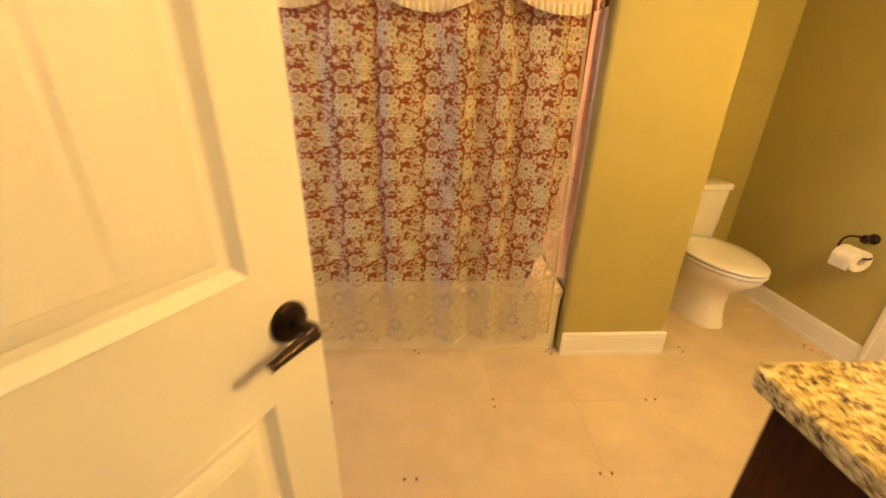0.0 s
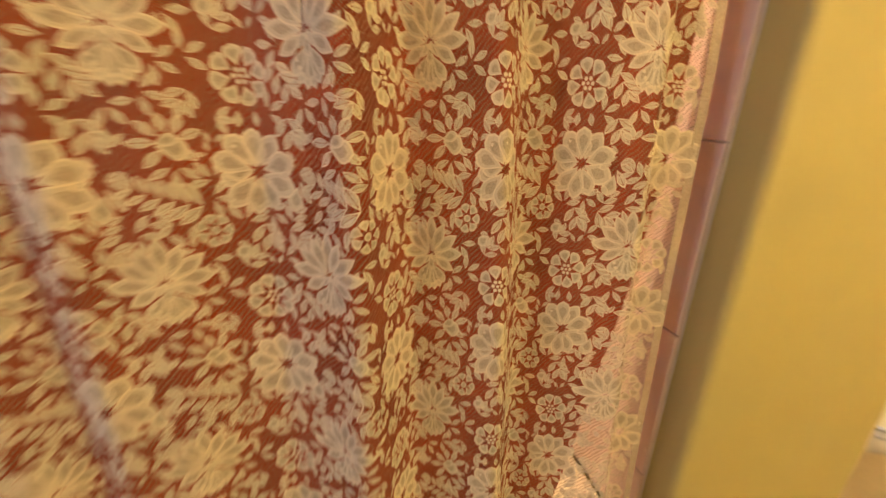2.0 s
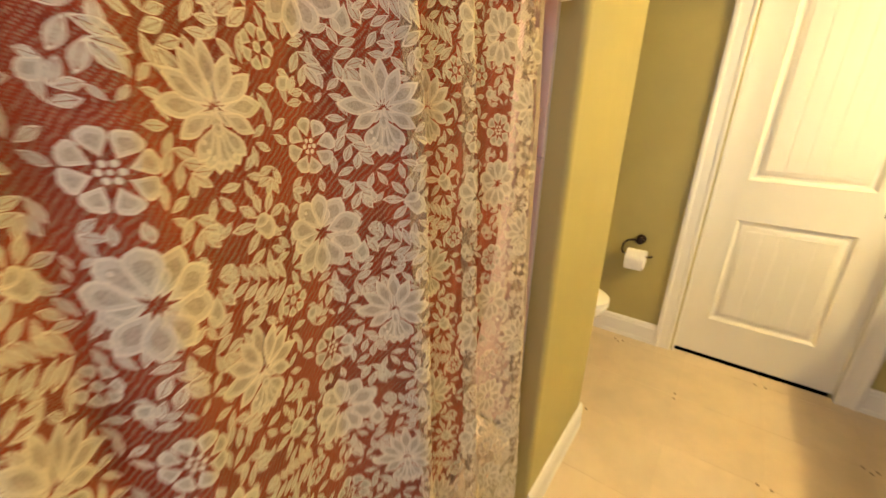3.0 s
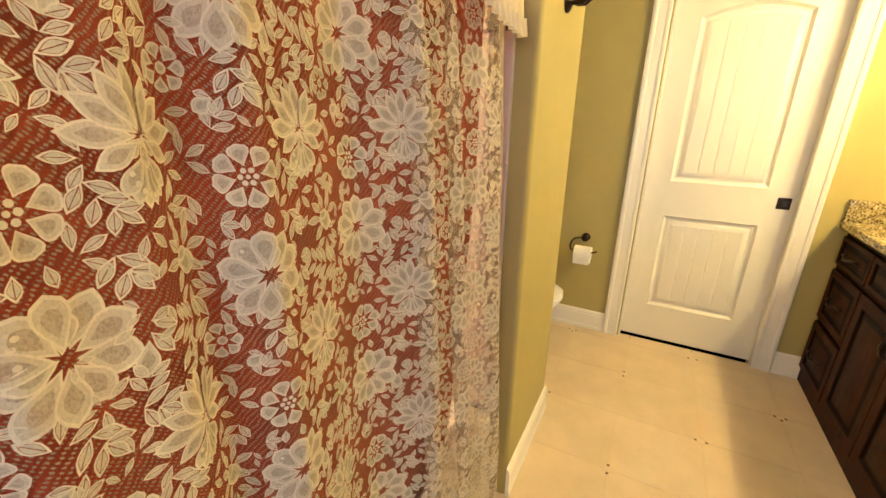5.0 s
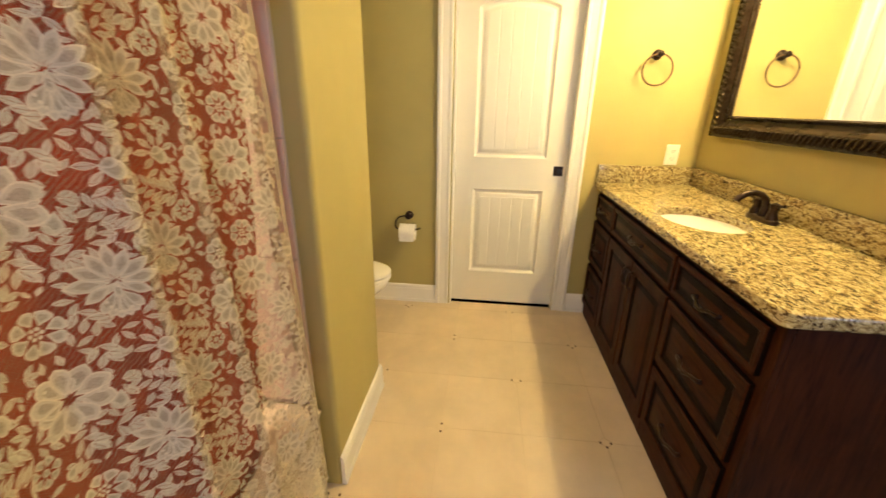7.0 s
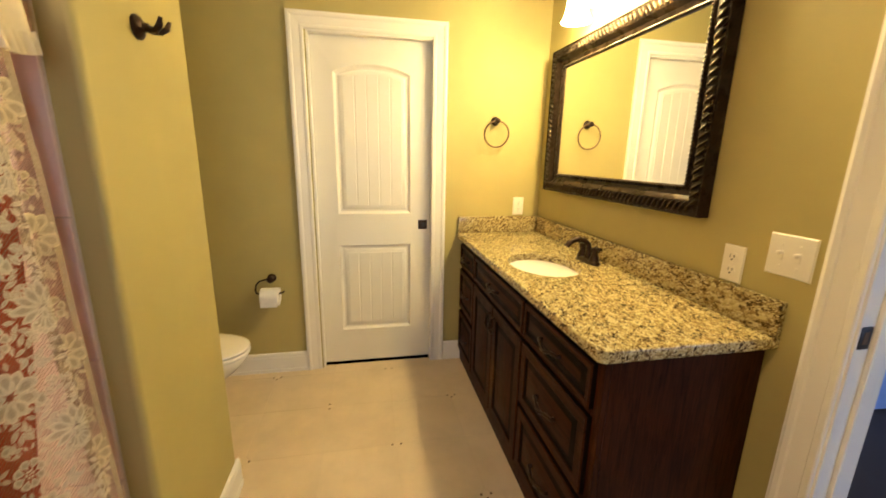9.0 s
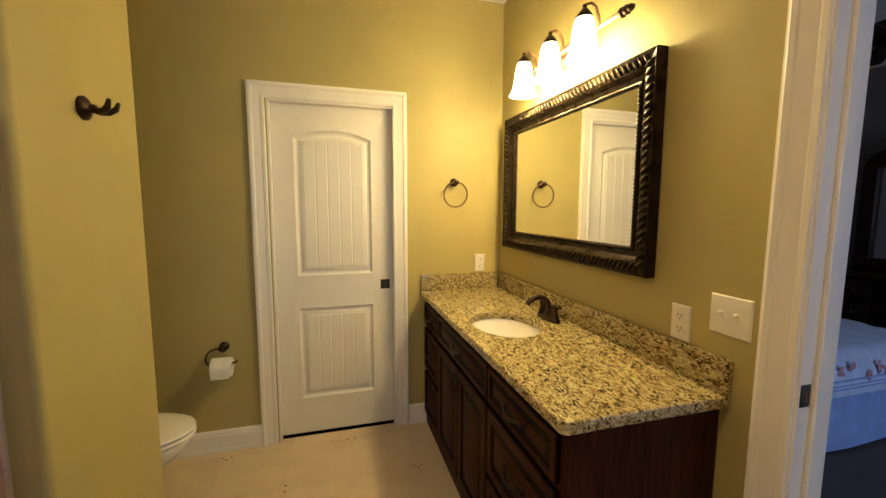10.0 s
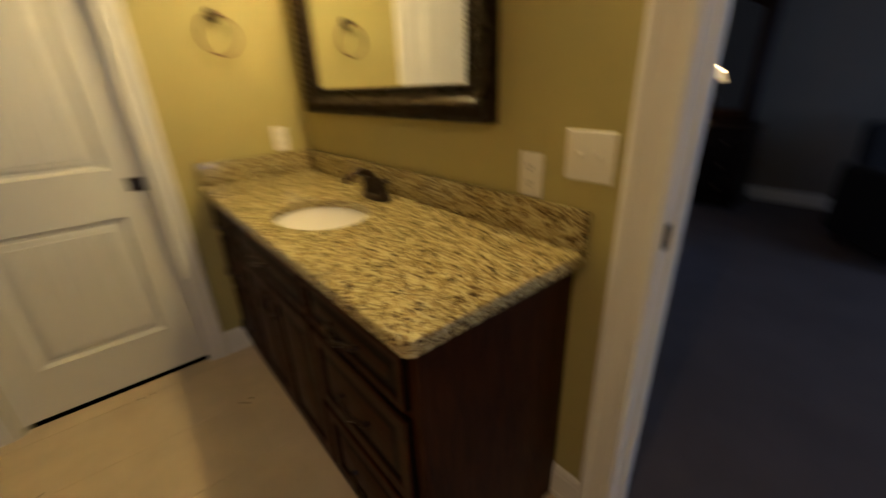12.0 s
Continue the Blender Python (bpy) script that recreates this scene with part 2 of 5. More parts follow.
# ---- mesh helpers ----
def link_mesh(name, bm, mats, parent=None, label="", smooth=None):
    me = bpy.data.meshes.new(name)
    bmesh.ops.recalc_face_normals(bm, faces=bm.faces)
    bm.to_mesh(me)
    bm.free()
    for mt in mats if isinstance(mats, (list, tuple)) else [mats]:
        me.materials.append(mt)
    ob = new(name, me)
    if smooth is not None:
        for p in me.polygons:
            p.use_smooth = True
        me.set_sharp_from_angle(angle=radians(smooth))
    if parent is not None:
        ob.parent = parent
    if label:
        ob["label"] = label
    return ob


def part(name, bm, mats, parent, label="", smooth=35):
    return link_mesh(name, bm, mats, parent, label, smooth)


def thing(name, m, label, category, group="", kind=""):
    e = new(name)
    e.empty_display_size = 0.1
    e.matrix_world = m
    return tagged(e, label, category, group, kind)


def wall_pose(x, y, z, out):
    """A pose whose local x runs along the wall, y out of it and z up. out: '+x', '-x', '+y' or '-y'."""
    return pose(x, y, z, 0, 0, {"+y": 0, "-x": 90, "-y": 180, "+x": -90}[out])


def add_box(bm, x0, x1, y0, y1, z0, z1, bevel=0.0, seg=2, mat=0):
    g = bmesh.ops.create_cube(bm, size=1)
    vs = g["verts"]
    for v in vs:
        v.co = Vector((x0 + (v.co.x + 0.5) * (x1 - x0), y0 + (v.co.y + 0.5) * (y1 - y0), z0 + (v.co.z + 0.5) * (z1 - z0)))
    faces = set(f for v in vs for f in v.link_faces)
    if bevel:
        r = bmesh.ops.bevel(bm, geom=list(set(e for v in vs for e in v.link_edges)), offset=bevel, segments=seg, affect="EDGES", profile=0.5)
        faces = set(f for f in faces if f.is_valid) | set(r["faces"])
    for f in faces:
        f.material_index = mat
    return bm


def box(x0, x1, y0, y1, z0, z1, bevel=0.0, seg=2):
    return add_box(bmesh.new(), x0, x1, y0, y1, z0, z1, bevel, seg)


def add_rings(bm, rings, closed=True, cap0=True, cap1=True, mat=0):
    """Skins a list of rings of points, all of one length."""
    vs = [[bm.verts.new(p) for p in r] for r in rings]
    n = len(vs[0])
    for a, b in zip(vs, vs[1:]):
        for k in range(n if closed else n - 1):
            bm.faces.new((a[k], a[(k + 1) % n], b[(k + 1) % n], b[k])).material_index = mat
    if cap0:
        bm.faces.new(vs[0][::-1]).material_index = mat
    if cap1:
        bm.faces.new(vs[-1]).material_index = mat
    return bm


def circle(cx, cy, z, rx, ry=None, n=24, power=2.0):
    ry = rx if ry is None else ry
    out = []
    for k in range(n):
        a = 2 * math.pi * k / n
        c, s = math.cos(a), math.sin(a)
        c, s = math.copysign(abs(c) ** (2 / power), c), math.copysign(abs(s) ** (2 / power), s)
        out.append(Vector((cx + rx * c, cy + ry * s, z)))
    return out


def lathe(profile, n=24, cap0=True, cap1=True):
    """A turned solid about z from (radius, height) pairs."""
    return add_rings(bmesh.new(), [circle(0, 0, z, max(r, 0.0005), n=n) for r, z in profile], True, cap0, cap1)


def tube(points, radius, n=10, bm=None, taper=None, closed=False):
    """A round bar along points."""
    bm = bm or bmesh.new()
    pts = [Vector(p) for p in points]
    rings = []
    side = None
    for k, p in enumerate(pts):
        a = pts[(k - 1) % len(pts)] if closed else pts[max(k - 1, 0)]
        b = pts[(k + 1) % len(pts)] if closed else pts[min(k + 1, len(pts) - 1)]
        d = (b - a).normalized()
        if side is None:
            side = d.orthogonal().normalized()
        side = (side - d * side.dot(d)).normalized()
        other = d.cross(side)
        r = radius if taper is None else radius * taper[k]
        rings.append([p + r * (math.cos(2 * math.pi * i / n) * side + math.sin(2 * math.pi * i / n) * other) for i in range(n)])
    if closed:
        rings.append(rings[0])
        return add_rings(bm, rings, True, False, False)
    return add_rings(bm, rings)


def profile_run(profile, a, b, ends=(0.0, 0.0)):
    """A moulding: profile of (out, up) pairs swept along local x from a to b; ends: how much each end shears with out (mitres)."""
    bm = bmesh.new()
    r0 = [Vector((a + ends[0] * o, o, u)) for o, u in profile]
    r1 = [Vector((b + ends[1] * o, o, u)) for o, u in profile]
    return add_rings(bm, [r0, r1])


def frame_side(profile, length, mitre0=True, mitre1=True):
    """One side of a frame. Local x runs along the inner edge from 0 to length, z away from the opening, y out of the wall. profile: (width, out)."""
    r0 = [Vector((-w if mitre0 else 0, o, w)) for w, o in profile]
    r1 = [Vector((length + (w if mitre1 else 0), o, w)) for w, o in profile]
    return add_rings(bmesh.new(), [r0, r1])


CASING = [(0.0, 0.0), (0.0, 0.010), (0.004, 0.013), (0.018, 0.013), (0.022, 0.010), (0.050, 0.013), (0.062, 0.014), (0.066, 0.019), (0.078, 0.021), (0.084, 0.018), (0.088, 0.018), (0.088, 0.0)]
BASE = [(0.0, 0.0), (0.016, 0.0), (0.016, 0.020), (0.013, 0.024), (0.013, 0.100), (0.010, 0.108), (0.011, 0.116), (0.006, 0.127), (0.0, 0.131)]


def door_casing(name, m, width, height, label):
    """Trim round three sides of an opening; m stands at the opening's foot, in its middle."""
    e = thing(name, m, label, "door casing", kind="structure")
    left = part("casing_side", frame_side(CASING, height, False, True), TRIM, e)
    left.matrix_basis = Matrix(((0, 0, -1, -width / 2), (0, 1, 0, 0), (1, 0, 0, 0), (0, 0, 0, 1)))
    right = part("casing_side", frame_side(CASING, height, False, True), TRIM, e)
    right.matrix_basis = Matrix(((0, 0, 1, width / 2), (0, 1, 0, 0), (1, 0, 0, 0), (0, 0, 0, 1)))
    head = part("casing_head", frame_side(CASING, width), TRIM, e)
    head.matrix_basis = pose(-width / 2, 0, height)
    return e


def baseboard(m, length, ends=(0.0, 0.0)):
    ob = link_mesh("baseboard", profile_run(BASE, 0, length, ends), TRIM, None, "", 20)
    ob.matrix_world = m
    return tagged(ob, "white painted wood baseboard with a moulded top", "baseboard", "baseboards of the bathroom", "structure")


def panel_loop(w, z0, z1, rise, d, n=14):
    """Outline of a door panel, shrunk by d; rise: height of its arched top."""
    pts = [(-w + d, z0 + d), (w - d, z0 + d)]
    if rise <= 0:
        return pts + [(w - d, z1 - d), (-w + d, z1 - d)]
    big = (w * w + rise * rise) / (2 * rise)
    zc = z1 + rise - big
    for k in range(n + 1):
        x = (w - d) * (1 - 2 * k / n)
        pts.append((x, zc + math.sqrt((big - d) ** 2 - x * x)))
    return pts


PANEL_STEPS = [(0.0, 0.0), (0.005, 0.0025), (0.012, -0.004), (0.020, -0.012), (0.032, -0.013), (0.036, -0.009), (0.054, -0.003)]


def panel_door(parent, width, height, thick, panels, faces=(1, -1)):
    """A moulded two-panel door: local x across, y out of its front, z up. panels: (half width, bottom, top, rise)."""
    bm = bmesh.new()
    rect = [(-width / 2, 0), (width / 2, 0), (width / 2, height), (-width / 2, height)]
    for side in faces:
        y0 = side * thick / 2
        vs = [bm.verts.new((x, y0, z)) for x, z in rect]
        edges = [bm.edges.new((vs[k], vs[(k + 1) % 4])) for k in range(4)]
        for w, z0, z1, rise in panels:
            last = None
            for d, deep in PANEL_STEPS:
                ring = [bm.verts.new((x, y0 + side * deep, z)) for x, z in panel_loop(w, z0, z1, rise, d)]
                n = len(ring)
                if last is None:
                    edges += [bm.edges.new((ring[k], ring[(k + 1) % n])) for k in range(n)]
                else:
                    for k in range(n):
                        bm.faces.new((last[k], last[(k + 1) % n], ring[(k + 1) % n], ring[k]))
                last = ring
            bm.faces.new(last)
        bmesh.ops.triangle_fill(bm, use_beauty=True, edges=edges)
    for x0, z0, x1, z1 in ((-width / 2, 0, width / 2, 0), (width / 2, 0, width / 2, height), (width / 2, height, -width / 2, height), (-width / 2, height, -width / 2, 0)):
        bm.faces.new([bm.verts.new(p) for p in ((x0, -thick / 2, z0), (x1, -thick / 2, z1), (x1, thick / 2, z1), (x0, thick / 2, z0))])
    bmesh.ops.remove_doubles(bm, verts=bm.verts, dist=0.0002)
    part("door_slab", bm, DOORPAINT, parent, "", 30)
    # raised boards inside each panel, on each moulded face
    for side in faces:
        for w, z0, z1, rise in panels:
            d = 0.056
            loop = panel_loop(w, z0, z1, rise, d)
            inner = w - d
            count = 5
            for k in range(count):
                a = -inner + 2 * inner * k / count + (0.002 if k else 0)
                b = -inner + 2 * inner * (k + 1) / count - (0.002 if k < count - 1 else 0)
                if rise > 0:
                    big = (w * w + rise * rise) / (2 * rise)
                    zc = z1 + rise - big
                    tops = [(x, zc + math.sqrt((big - d) ** 2 - x * x)) for x in [b + (a - b) * i / 4 for i in range(5)]]
                else:
                    tops = [(b, z1 - d), (a, z1 - d)]
                prof = [(a, z0 + d), (b, z0 + d)] + tops
                yb = side * (thick / 2 - 0.004)
                yf = side * (thick / 2 - 0.0012)
                pm = bmesh.new()
                cx = (a + b) / 2
                back = [Vector((x, yb, z)) for x, z in prof]
                front = [Vector((cx + (x - cx) * 0.93, yf, z - (0.002 if z > (z0 + z1) / 2 else -0.002))) for x, z in prof]
                add_rings(pm, [back, front], True, False, True)
                part("plank", pm, DOORPAINT, parent, "", None)


# ---- the bathroom's shell ----
XL, XB, YE, YB, ZC = -0.80, 2.90, -0.60, 1.96, 2.73
STUB_Y, STUB_X0, STUB_X1, LEFT_X = 1.09, 1.437, 1.972, -0.015
DOOR_X0, DOOR_X1, DOOR_H = 0.145, 1.10, 2.045
SIDE_Y0, SIDE_Y1, SIDE_Z0, SIDE_Z1 = -0.05, 0.85, 1.0, 2.0
BED_Y, BED_X0, BED_X1, BED_Z = -5.0, -2.2, 4.6, 2.9


def structure(name, bm, mats, label, category, smooth=None):
    return tagged(link_mesh(name, bm, mats, None, "", smooth), label, category, kind="structure")


structure("floor", box(XL, XB, YE - 0.06, YB, -0.12, -0.0012), GROUT, "beige ceramic tile floor with small mosaic insets", "floor")
structure("ceiling", box(XL - 0.1, XB + 0.14, YE + 0.001, YB + 0.1, ZC, ZC + 0.1), CEIL, "white painted flat ceiling", "ceiling")
# wall with the vanity and the way in
_b = bmesh.new()
add_box(_b, XL - 0.1, DOOR_X0 - 0.02, YE - 0.12, YE, -0.12, ZC + 0.17)
add_box(_b, DOOR_X1 + 0.02, XB + 0.14, YE - 0.12, YE, -0.12, ZC + 0.17)
add_box(_b, DOOR_X0 - 0.02, DOOR_X1 + 0.02, YE - 0.12, YE, DOOR_H + 0.02, ZC + 0.17)
structure("wall_south", _b, KHAKI, "khaki painted bathroom wall behind the vanity", "wall")
# wall with the pocket door
_b = bmesh.new()
add_box(_b, XB, XB + 0.14, YE, 0.115, -0.12, ZC)
add_box(_b, XB, XB + 0.14, 0.835, YB, -0.12, ZC)
add_box(_b, XB, XB + 0.14, 0.115, 0.835, 2.05, ZC)
structure("wall_east", _b, KHAKI, "khaki painted wall round the sliding door", "wall")
structure("wall_north", box(XL - 0.1, XB + 0.14, YB, YB + 0.1, -0.12, ZC), KHAKI, "khaki painted wall behind toilet and tub", "wall")
_b = bmesh.new()
add_box(_b, XL - 0.1, XL, YE, SIDE_Y0, -0.12, ZC)
add_box(_b, XL - 0.1, XL, SIDE_Y1, YB, -0.12, ZC)
add_box(_b, XL - 0.1, XL, SIDE_Y0, SIDE_Y1, -0.12, SIDE_Z0)
add_box(_b, XL - 0.1, XL, SIDE_Y0, SIDE_Y1, SIDE_Z1, ZC)
structure("wall_west", _b, KHAKI, "khaki painted bathroom side wall with a window", "wall")
_w = thing("window_2", pose(XL - 0.06, (SIDE_Y0 + SIDE_Y1) / 2, SIDE_Z0), "white bathroom side window letting in dusk daylight", "window", kind="structure")
_hy, _hz = (SIDE_Y1 - SIDE_Y0) / 2, SIDE_Z1 - SIDE_Z0
for _y in (-_hy + 0.02, _hy - 0.02):
    part("window_frame", box(-0.03, 0.03, _y - 0.02, _y + 0.02, 0, _hz, 0.003), TRIM, _w)
for _z in (0.02, _hz / 2, _hz - 0.02):
    part("window_frame", box(-0.028, 0.028, -_hy + 0.04, _hy - 0.04, _z - 0.02, _z + 0.02, 0.003), TRIM, _w)


def bullnose_block(x0, x1, y0, y1, z0, z1, r=0.018, n=6):
    """A wall block whose two front edges (at y0) are rounded."""
    ring = [(x1, y1), (x0, y1)]
    ring += [(x0 + r - r * math.cos(math.pi / 2 * k / n), y0 + r - r * math.sin(math.pi / 2 * k / n)) for k in range(n + 1)]
    ring += [(x1 - r + r * math.sin(math.pi / 2 * k / n), y0 + r - r * math.cos(math.pi / 2 * k / n)) for k in range(n + 1)]
    return add_rings(bmesh.new(), [[Vector((x, y, z)) for x, y in ring] for z in (z0, z1)])


structure("wall_partition", bullnose_block(STUB_X0, STUB_X1, STUB_Y, YB, -0.12, ZC), KHAKI, "khaki partition between tub and toilet with rounded corners", "wall", 30)
structure("wall_tub_end", bullnose_block(XL, LEFT_X, STUB_Y, YB, -0.12, ZC), KHAKI, "khaki wall block at the end of the tub", "wall", 30)

# door frames: linings and stops
_b = bmesh.new()
add_box(_b, DOOR_X0 - 0.02, DOOR_X0, YE - 0.122, YE + 0.002, 0, DOOR_H, 0.0015, 1)
add_box(_b, DOOR_X1, DOOR_X1 + 0.02, YE - 0.122, YE + 0.002, 0, DOOR_H, 0.0015, 1)
add_box(_b, DOOR_X0 - 0.02, DOOR_X1 + 0.02, YE - 0.122, YE + 0.002, DOOR_H, DOOR_H + 0.02, 0.0015, 1)
add_box(_b, DOOR_X1 - 0.011, DOOR_X1 + 0.001, YE - 0.082, YE - 0.045, 0, DOOR_H, 0.003, 2)
add_box(_b, DOOR_X0 - 0.001, DOOR_X0 + 0.011, YE - 0.082, YE - 0.045, 0, DOOR_H, 0.003, 2)
structure("trim_door_lining", _b, TRIM, "white painted door lining with a stop", "door frame")
door_casing("trim_entry_casing", wall_pose((DOOR_X0 + DOOR_X1) / 2, YE, 0, "+y"), DOOR_X1 - DOOR_X0 + 0.012, DOOR_H + 0.006, "white moulded casing round the way in")
door_casing("trim_bedroom_casing", wall_pose((DOOR_X0 + DOOR_X1) / 2, YE - 0.12, 0, "-y"), DOOR_X1 - DOOR_X0 + 0.012, DOOR_H + 0.006, "white moulded casing on the bedroom side")
_b = bmesh.new()
add_box(_b, XB - 0.002, XB + 0.042, 0.115, 0.127, 0, 2.03, 0.0015, 1)
add_box(_b, XB - 0.002, XB + 0.042, 0.823, 0.835, 0, 2.03, 0.0015, 1)
add_box(_b, XB - 0.002, XB + 0.042, 0.115, 0.835, 2.03, 2.05, 0.0015, 1)
structure("trim_pocket_lining", _b, TRIM, "white painted lining of the sliding door", "door frame")
door_casing("trim_pocket_casing", wall_pose(XB, 0.485, 0, "-x"), 0.716, 2.04, "white moulded casing round the sliding door")

# baseboards
baseboard(wall_pose(XB, 0.932, 0, "-x"), YB - 0.932)
baseboard(wall_pose(XB, -0.085, 0, "-x"), 0.12)
baseboard(wall_pose(STUB_X1 + 0.012, STUB_Y, 0, "-y"), STUB_X1 - STUB_X0 + 0.012, (0.0, 0.0))
baseboard(wall_pose(STUB_X1, YB, 0, "+x"), YB - STUB_Y)
baseboard(wall_pose(XB, YB, 0, "-y"), XB - STUB_X1)
baseboard(wall_pose(LEFT_X, STUB_Y, 0, "-y"), LEFT_X - XL)
baseboard(wall_pose(XL, YB - 0.84, 0, "+x"), STUB_Y - YE)
baseboard(wall_pose(1.196, YE, 0, "+y"), 0.1)
baseboard(wall_pose(XL, YE, 0, "+y"), DOOR_X0 - 0.1 - XL)

# ---- sliding door, entry door ----
_d = thing("door_1", wall_pose(XB + 0.066, 0.479, 0.012, "-x"), "closed white sliding door with arched planked panels", "door", kind="structure")
panel_door(_d, 0.716, 2.03, 0.035, [(0.230, 0.222, 0.810, 0.0), (0.230, 1.000, 1.834, 0.05)], (1,))
_b = box(-0.333, -0.275, 0.0165, 0.020, 0.902, 0.962, 0.0015, 1)
_l = part("pull_plate", _b, BRONZE, _d, "black bronze flush pull")
_b = bmesh.new()
add_box(_b, -0.321, -0.297, 0.0205, 0.0215, 0.918, 0.946, 0.0005, 1)
part("pull_recess", _b, SLOT, _l)

HINGE = (DOOR_X0 + 0.004, YE - 0.012)
SWING = 60.3
_e = thing("door_2", pose(HINGE[0], HINGE[1], 0.012, 0, 0, SWING) @ pose(0.38, -0.0175, 0), "white two-panel entry door standing open", "door", kind="structure")
panel_door(_e, 0.76, 2.03, 0.035, [(0.274, 0.235, 0.838, 0.0), (0.274, 1.052, 1.835, 0.05)], (1, -1))


def lever(parent, side):
    """Lever handle with a round rose on one face of the door."""
    y = side * 0.0175
    z = 0.958
    rose = lathe([(0.033, 0.0), (0.033, 0.006), (0.029, 0.011), (0.014, 0.014)], 24)
    bmesh.ops.transform(rose, matrix=pose(0.318, y, z, -90 * side), verts=rose.verts)
    r = part("door_handle", rose, BRONZE, parent, "black bronze lever handle")
    pts = [(0.32, y + side * 0.008, z), (0.32, y + side * 0.05, z), (0.314, y + side * 0.058, z), (0.295, y + side * 0.060, z + 0.002), (0.265, y + side * 0.060, z), (0.235, y + side * 0.056, z - 0.006)]
    part("lever", tube(pts, 0.0105, 12, taper=[1.0, 1.0, 1.05, 0.95, 0.8, 0.7]), BRONZE, r)


lever(_e, 1)
lever(_e, -1)
_b = box(DOOR_X1 - 0.0025, DOOR_X1 + 0.001, YE - 0.038, YE - 0.004, 0.945, 1.003, 0.002, 2)
_s = tagged(link_mesh("strike_plate", _b, BRONZE_DULL, None, "", 35), "small black bronze strike plate on the door jamb", "strike plate")
part("strike_hole", box(DOOR_X1 - 0.0035, DOOR_X1 - 0.002, YE - 0.028, YE - 0.014, 0.958, 0.990, 0.0005, 1), BRONZE_LIGHT, _s)


# ---- tub and its tiled alcove ----
TUB_Y0, TUB_RIM = 1.135, 0.372


def bathtub():
    e = thing("bathtub", pose(0, 0, 0), "bone coloured enamelled bathtub built in behind the curtain", "bathtub")
    x0, x1, y0, y1 = LEFT_X + 0.012, STUB_X0 - 0.012, TUB_Y0, YB - 0.012
    bm = bmesh.new()
    cx, cy, w, d = (x0 + x1) / 2, (y0 + y1) / 2, (x1 - x0) / 2, (y1 - y0) / 2
    outer = [circle(cx, cy, z, w - k, d - k, 48, 40) for z, k in ((TUB_RIM - 0.02, 0.0), (TUB_RIM - 0.006, 0.003), (TUB_RIM, 0.012))]
    inner = [circle(cx, cy, z, w - k, d - k * 0.93, 48, p) for z, k, p in ((TUB_RIM, 0.072, 7), (TUB_RIM - 0.012, 0.084, 6), (0.20, 0.13, 5), (0.09, 0.19, 4.5), (0.07, 0.26, 4))]
    add_rings(bm, outer + inner, True, False, True)
    part("basin", bm, TUBWHITE, e)
    ap = bmesh.new()
    prof = [(y0 + 0.006, TUB_RIM - 0.02), (y0, TUB_RIM - 0.026), (y0 + 0.006, TUB_RIM - 0.05), (y0 + 0.020, TUB_RIM - 0.09), (y0 + 0.022, 0.05), (y0 + 0.012, 0.035), (y0 + 0.010, 0.0), (y0 + 0.06, 0.0), (y0 + 0.06, TUB_RIM - 0.02)]
    add_rings(ap, [[Vector((x, y, z)) for y, z in prof] for x in (x0, x1)])
    part("apron", ap, TUBWHITE, e)


bathtub()


def tile_mesh(name, w, h, t, mat, bevel=0.002):
    bm = box(-w / 2, w / 2, 0, t, -h / 2, h / 2)
    top = [ed for ed in bm.edges if all(v.co.y > t * 0.5 for v in ed.verts)]
    bmesh.ops.bevel(bm, geom=top, offset=bevel, segments=1, affect="EDGES")
    me = bpy.data.meshes.new(name)
    bmesh.ops.recalc_face_normals(bm, faces=bm.faces)
    bm.to_mesh(me)
    bm.free()
    me.materials.append(mat)
    return me


# ---- shower curtain ----
CURTAIN_X0, CURTAIN_X1, HEM = 0.095, 1.372, 0.105
# each pleat: where it begins and ends, and how far back or forward the cloth stands there
PLEATS = [(0.085, -0.016, 0.118, 0.018), (0.178, -0.018, 0.238, 0.024), (0.336, -0.016, 0.402, 0.028), (0.470, 0.016, 0.500, 0.014), (0.540, -0.028, 0.598, 0.018), (0.778, -0.038, 0.848, 0.020), (0.866, 0.044, 0.885, 0.044), (0.945, -0.048, 1.056, 0.014), (1.104, -0.058, 1.258, 0.014), (1.306, -0.046, 1.385, -0.03)]


def curtain_mid(z):
    """Where the cloth's middle hangs: from the rod out over the tub's rim."""
    return float(np.interp(z, [0.1, 0.42, 0.74, 1.05, 1.33, 1.6, 1.95], [1.078, 1.086, 1.104, 1.117, 1.124, 1.142, 1.200]))


_px = np.linspace(0.0, 1.5, 1501)
_raw = np.interp(_px, [q for p in PLEATS for q in (p[0], p[2])], [q for p in PLEATS for q in (p[1], p[3])])
_ker = np.exp(-((np.arange(-30, 31) / 9.0) ** 2))
_pleat = np.convolve(np.pad(_raw, 30, mode="edge"), _ker / _ker.sum(), mode="valid")


def fold(x, z):
    """How far the cloth stands forward; each ridge wanders a little on its way down."""
    xx = 0.8 + (x - 0.8) / (1.0 + 0.025 * (1.2 - z)) + 0.005 * math.sin(4.1 * z + 7 * x) - 0.005 * math.sin(4.92 + 7 * x)
    soft = 0.003 * math.sin(31 * x + 2.2 * z) + 0.002 * math.sin(63 * x - 3.1 * z)
    return float(np.interp(xx, _px, _pleat)) + soft


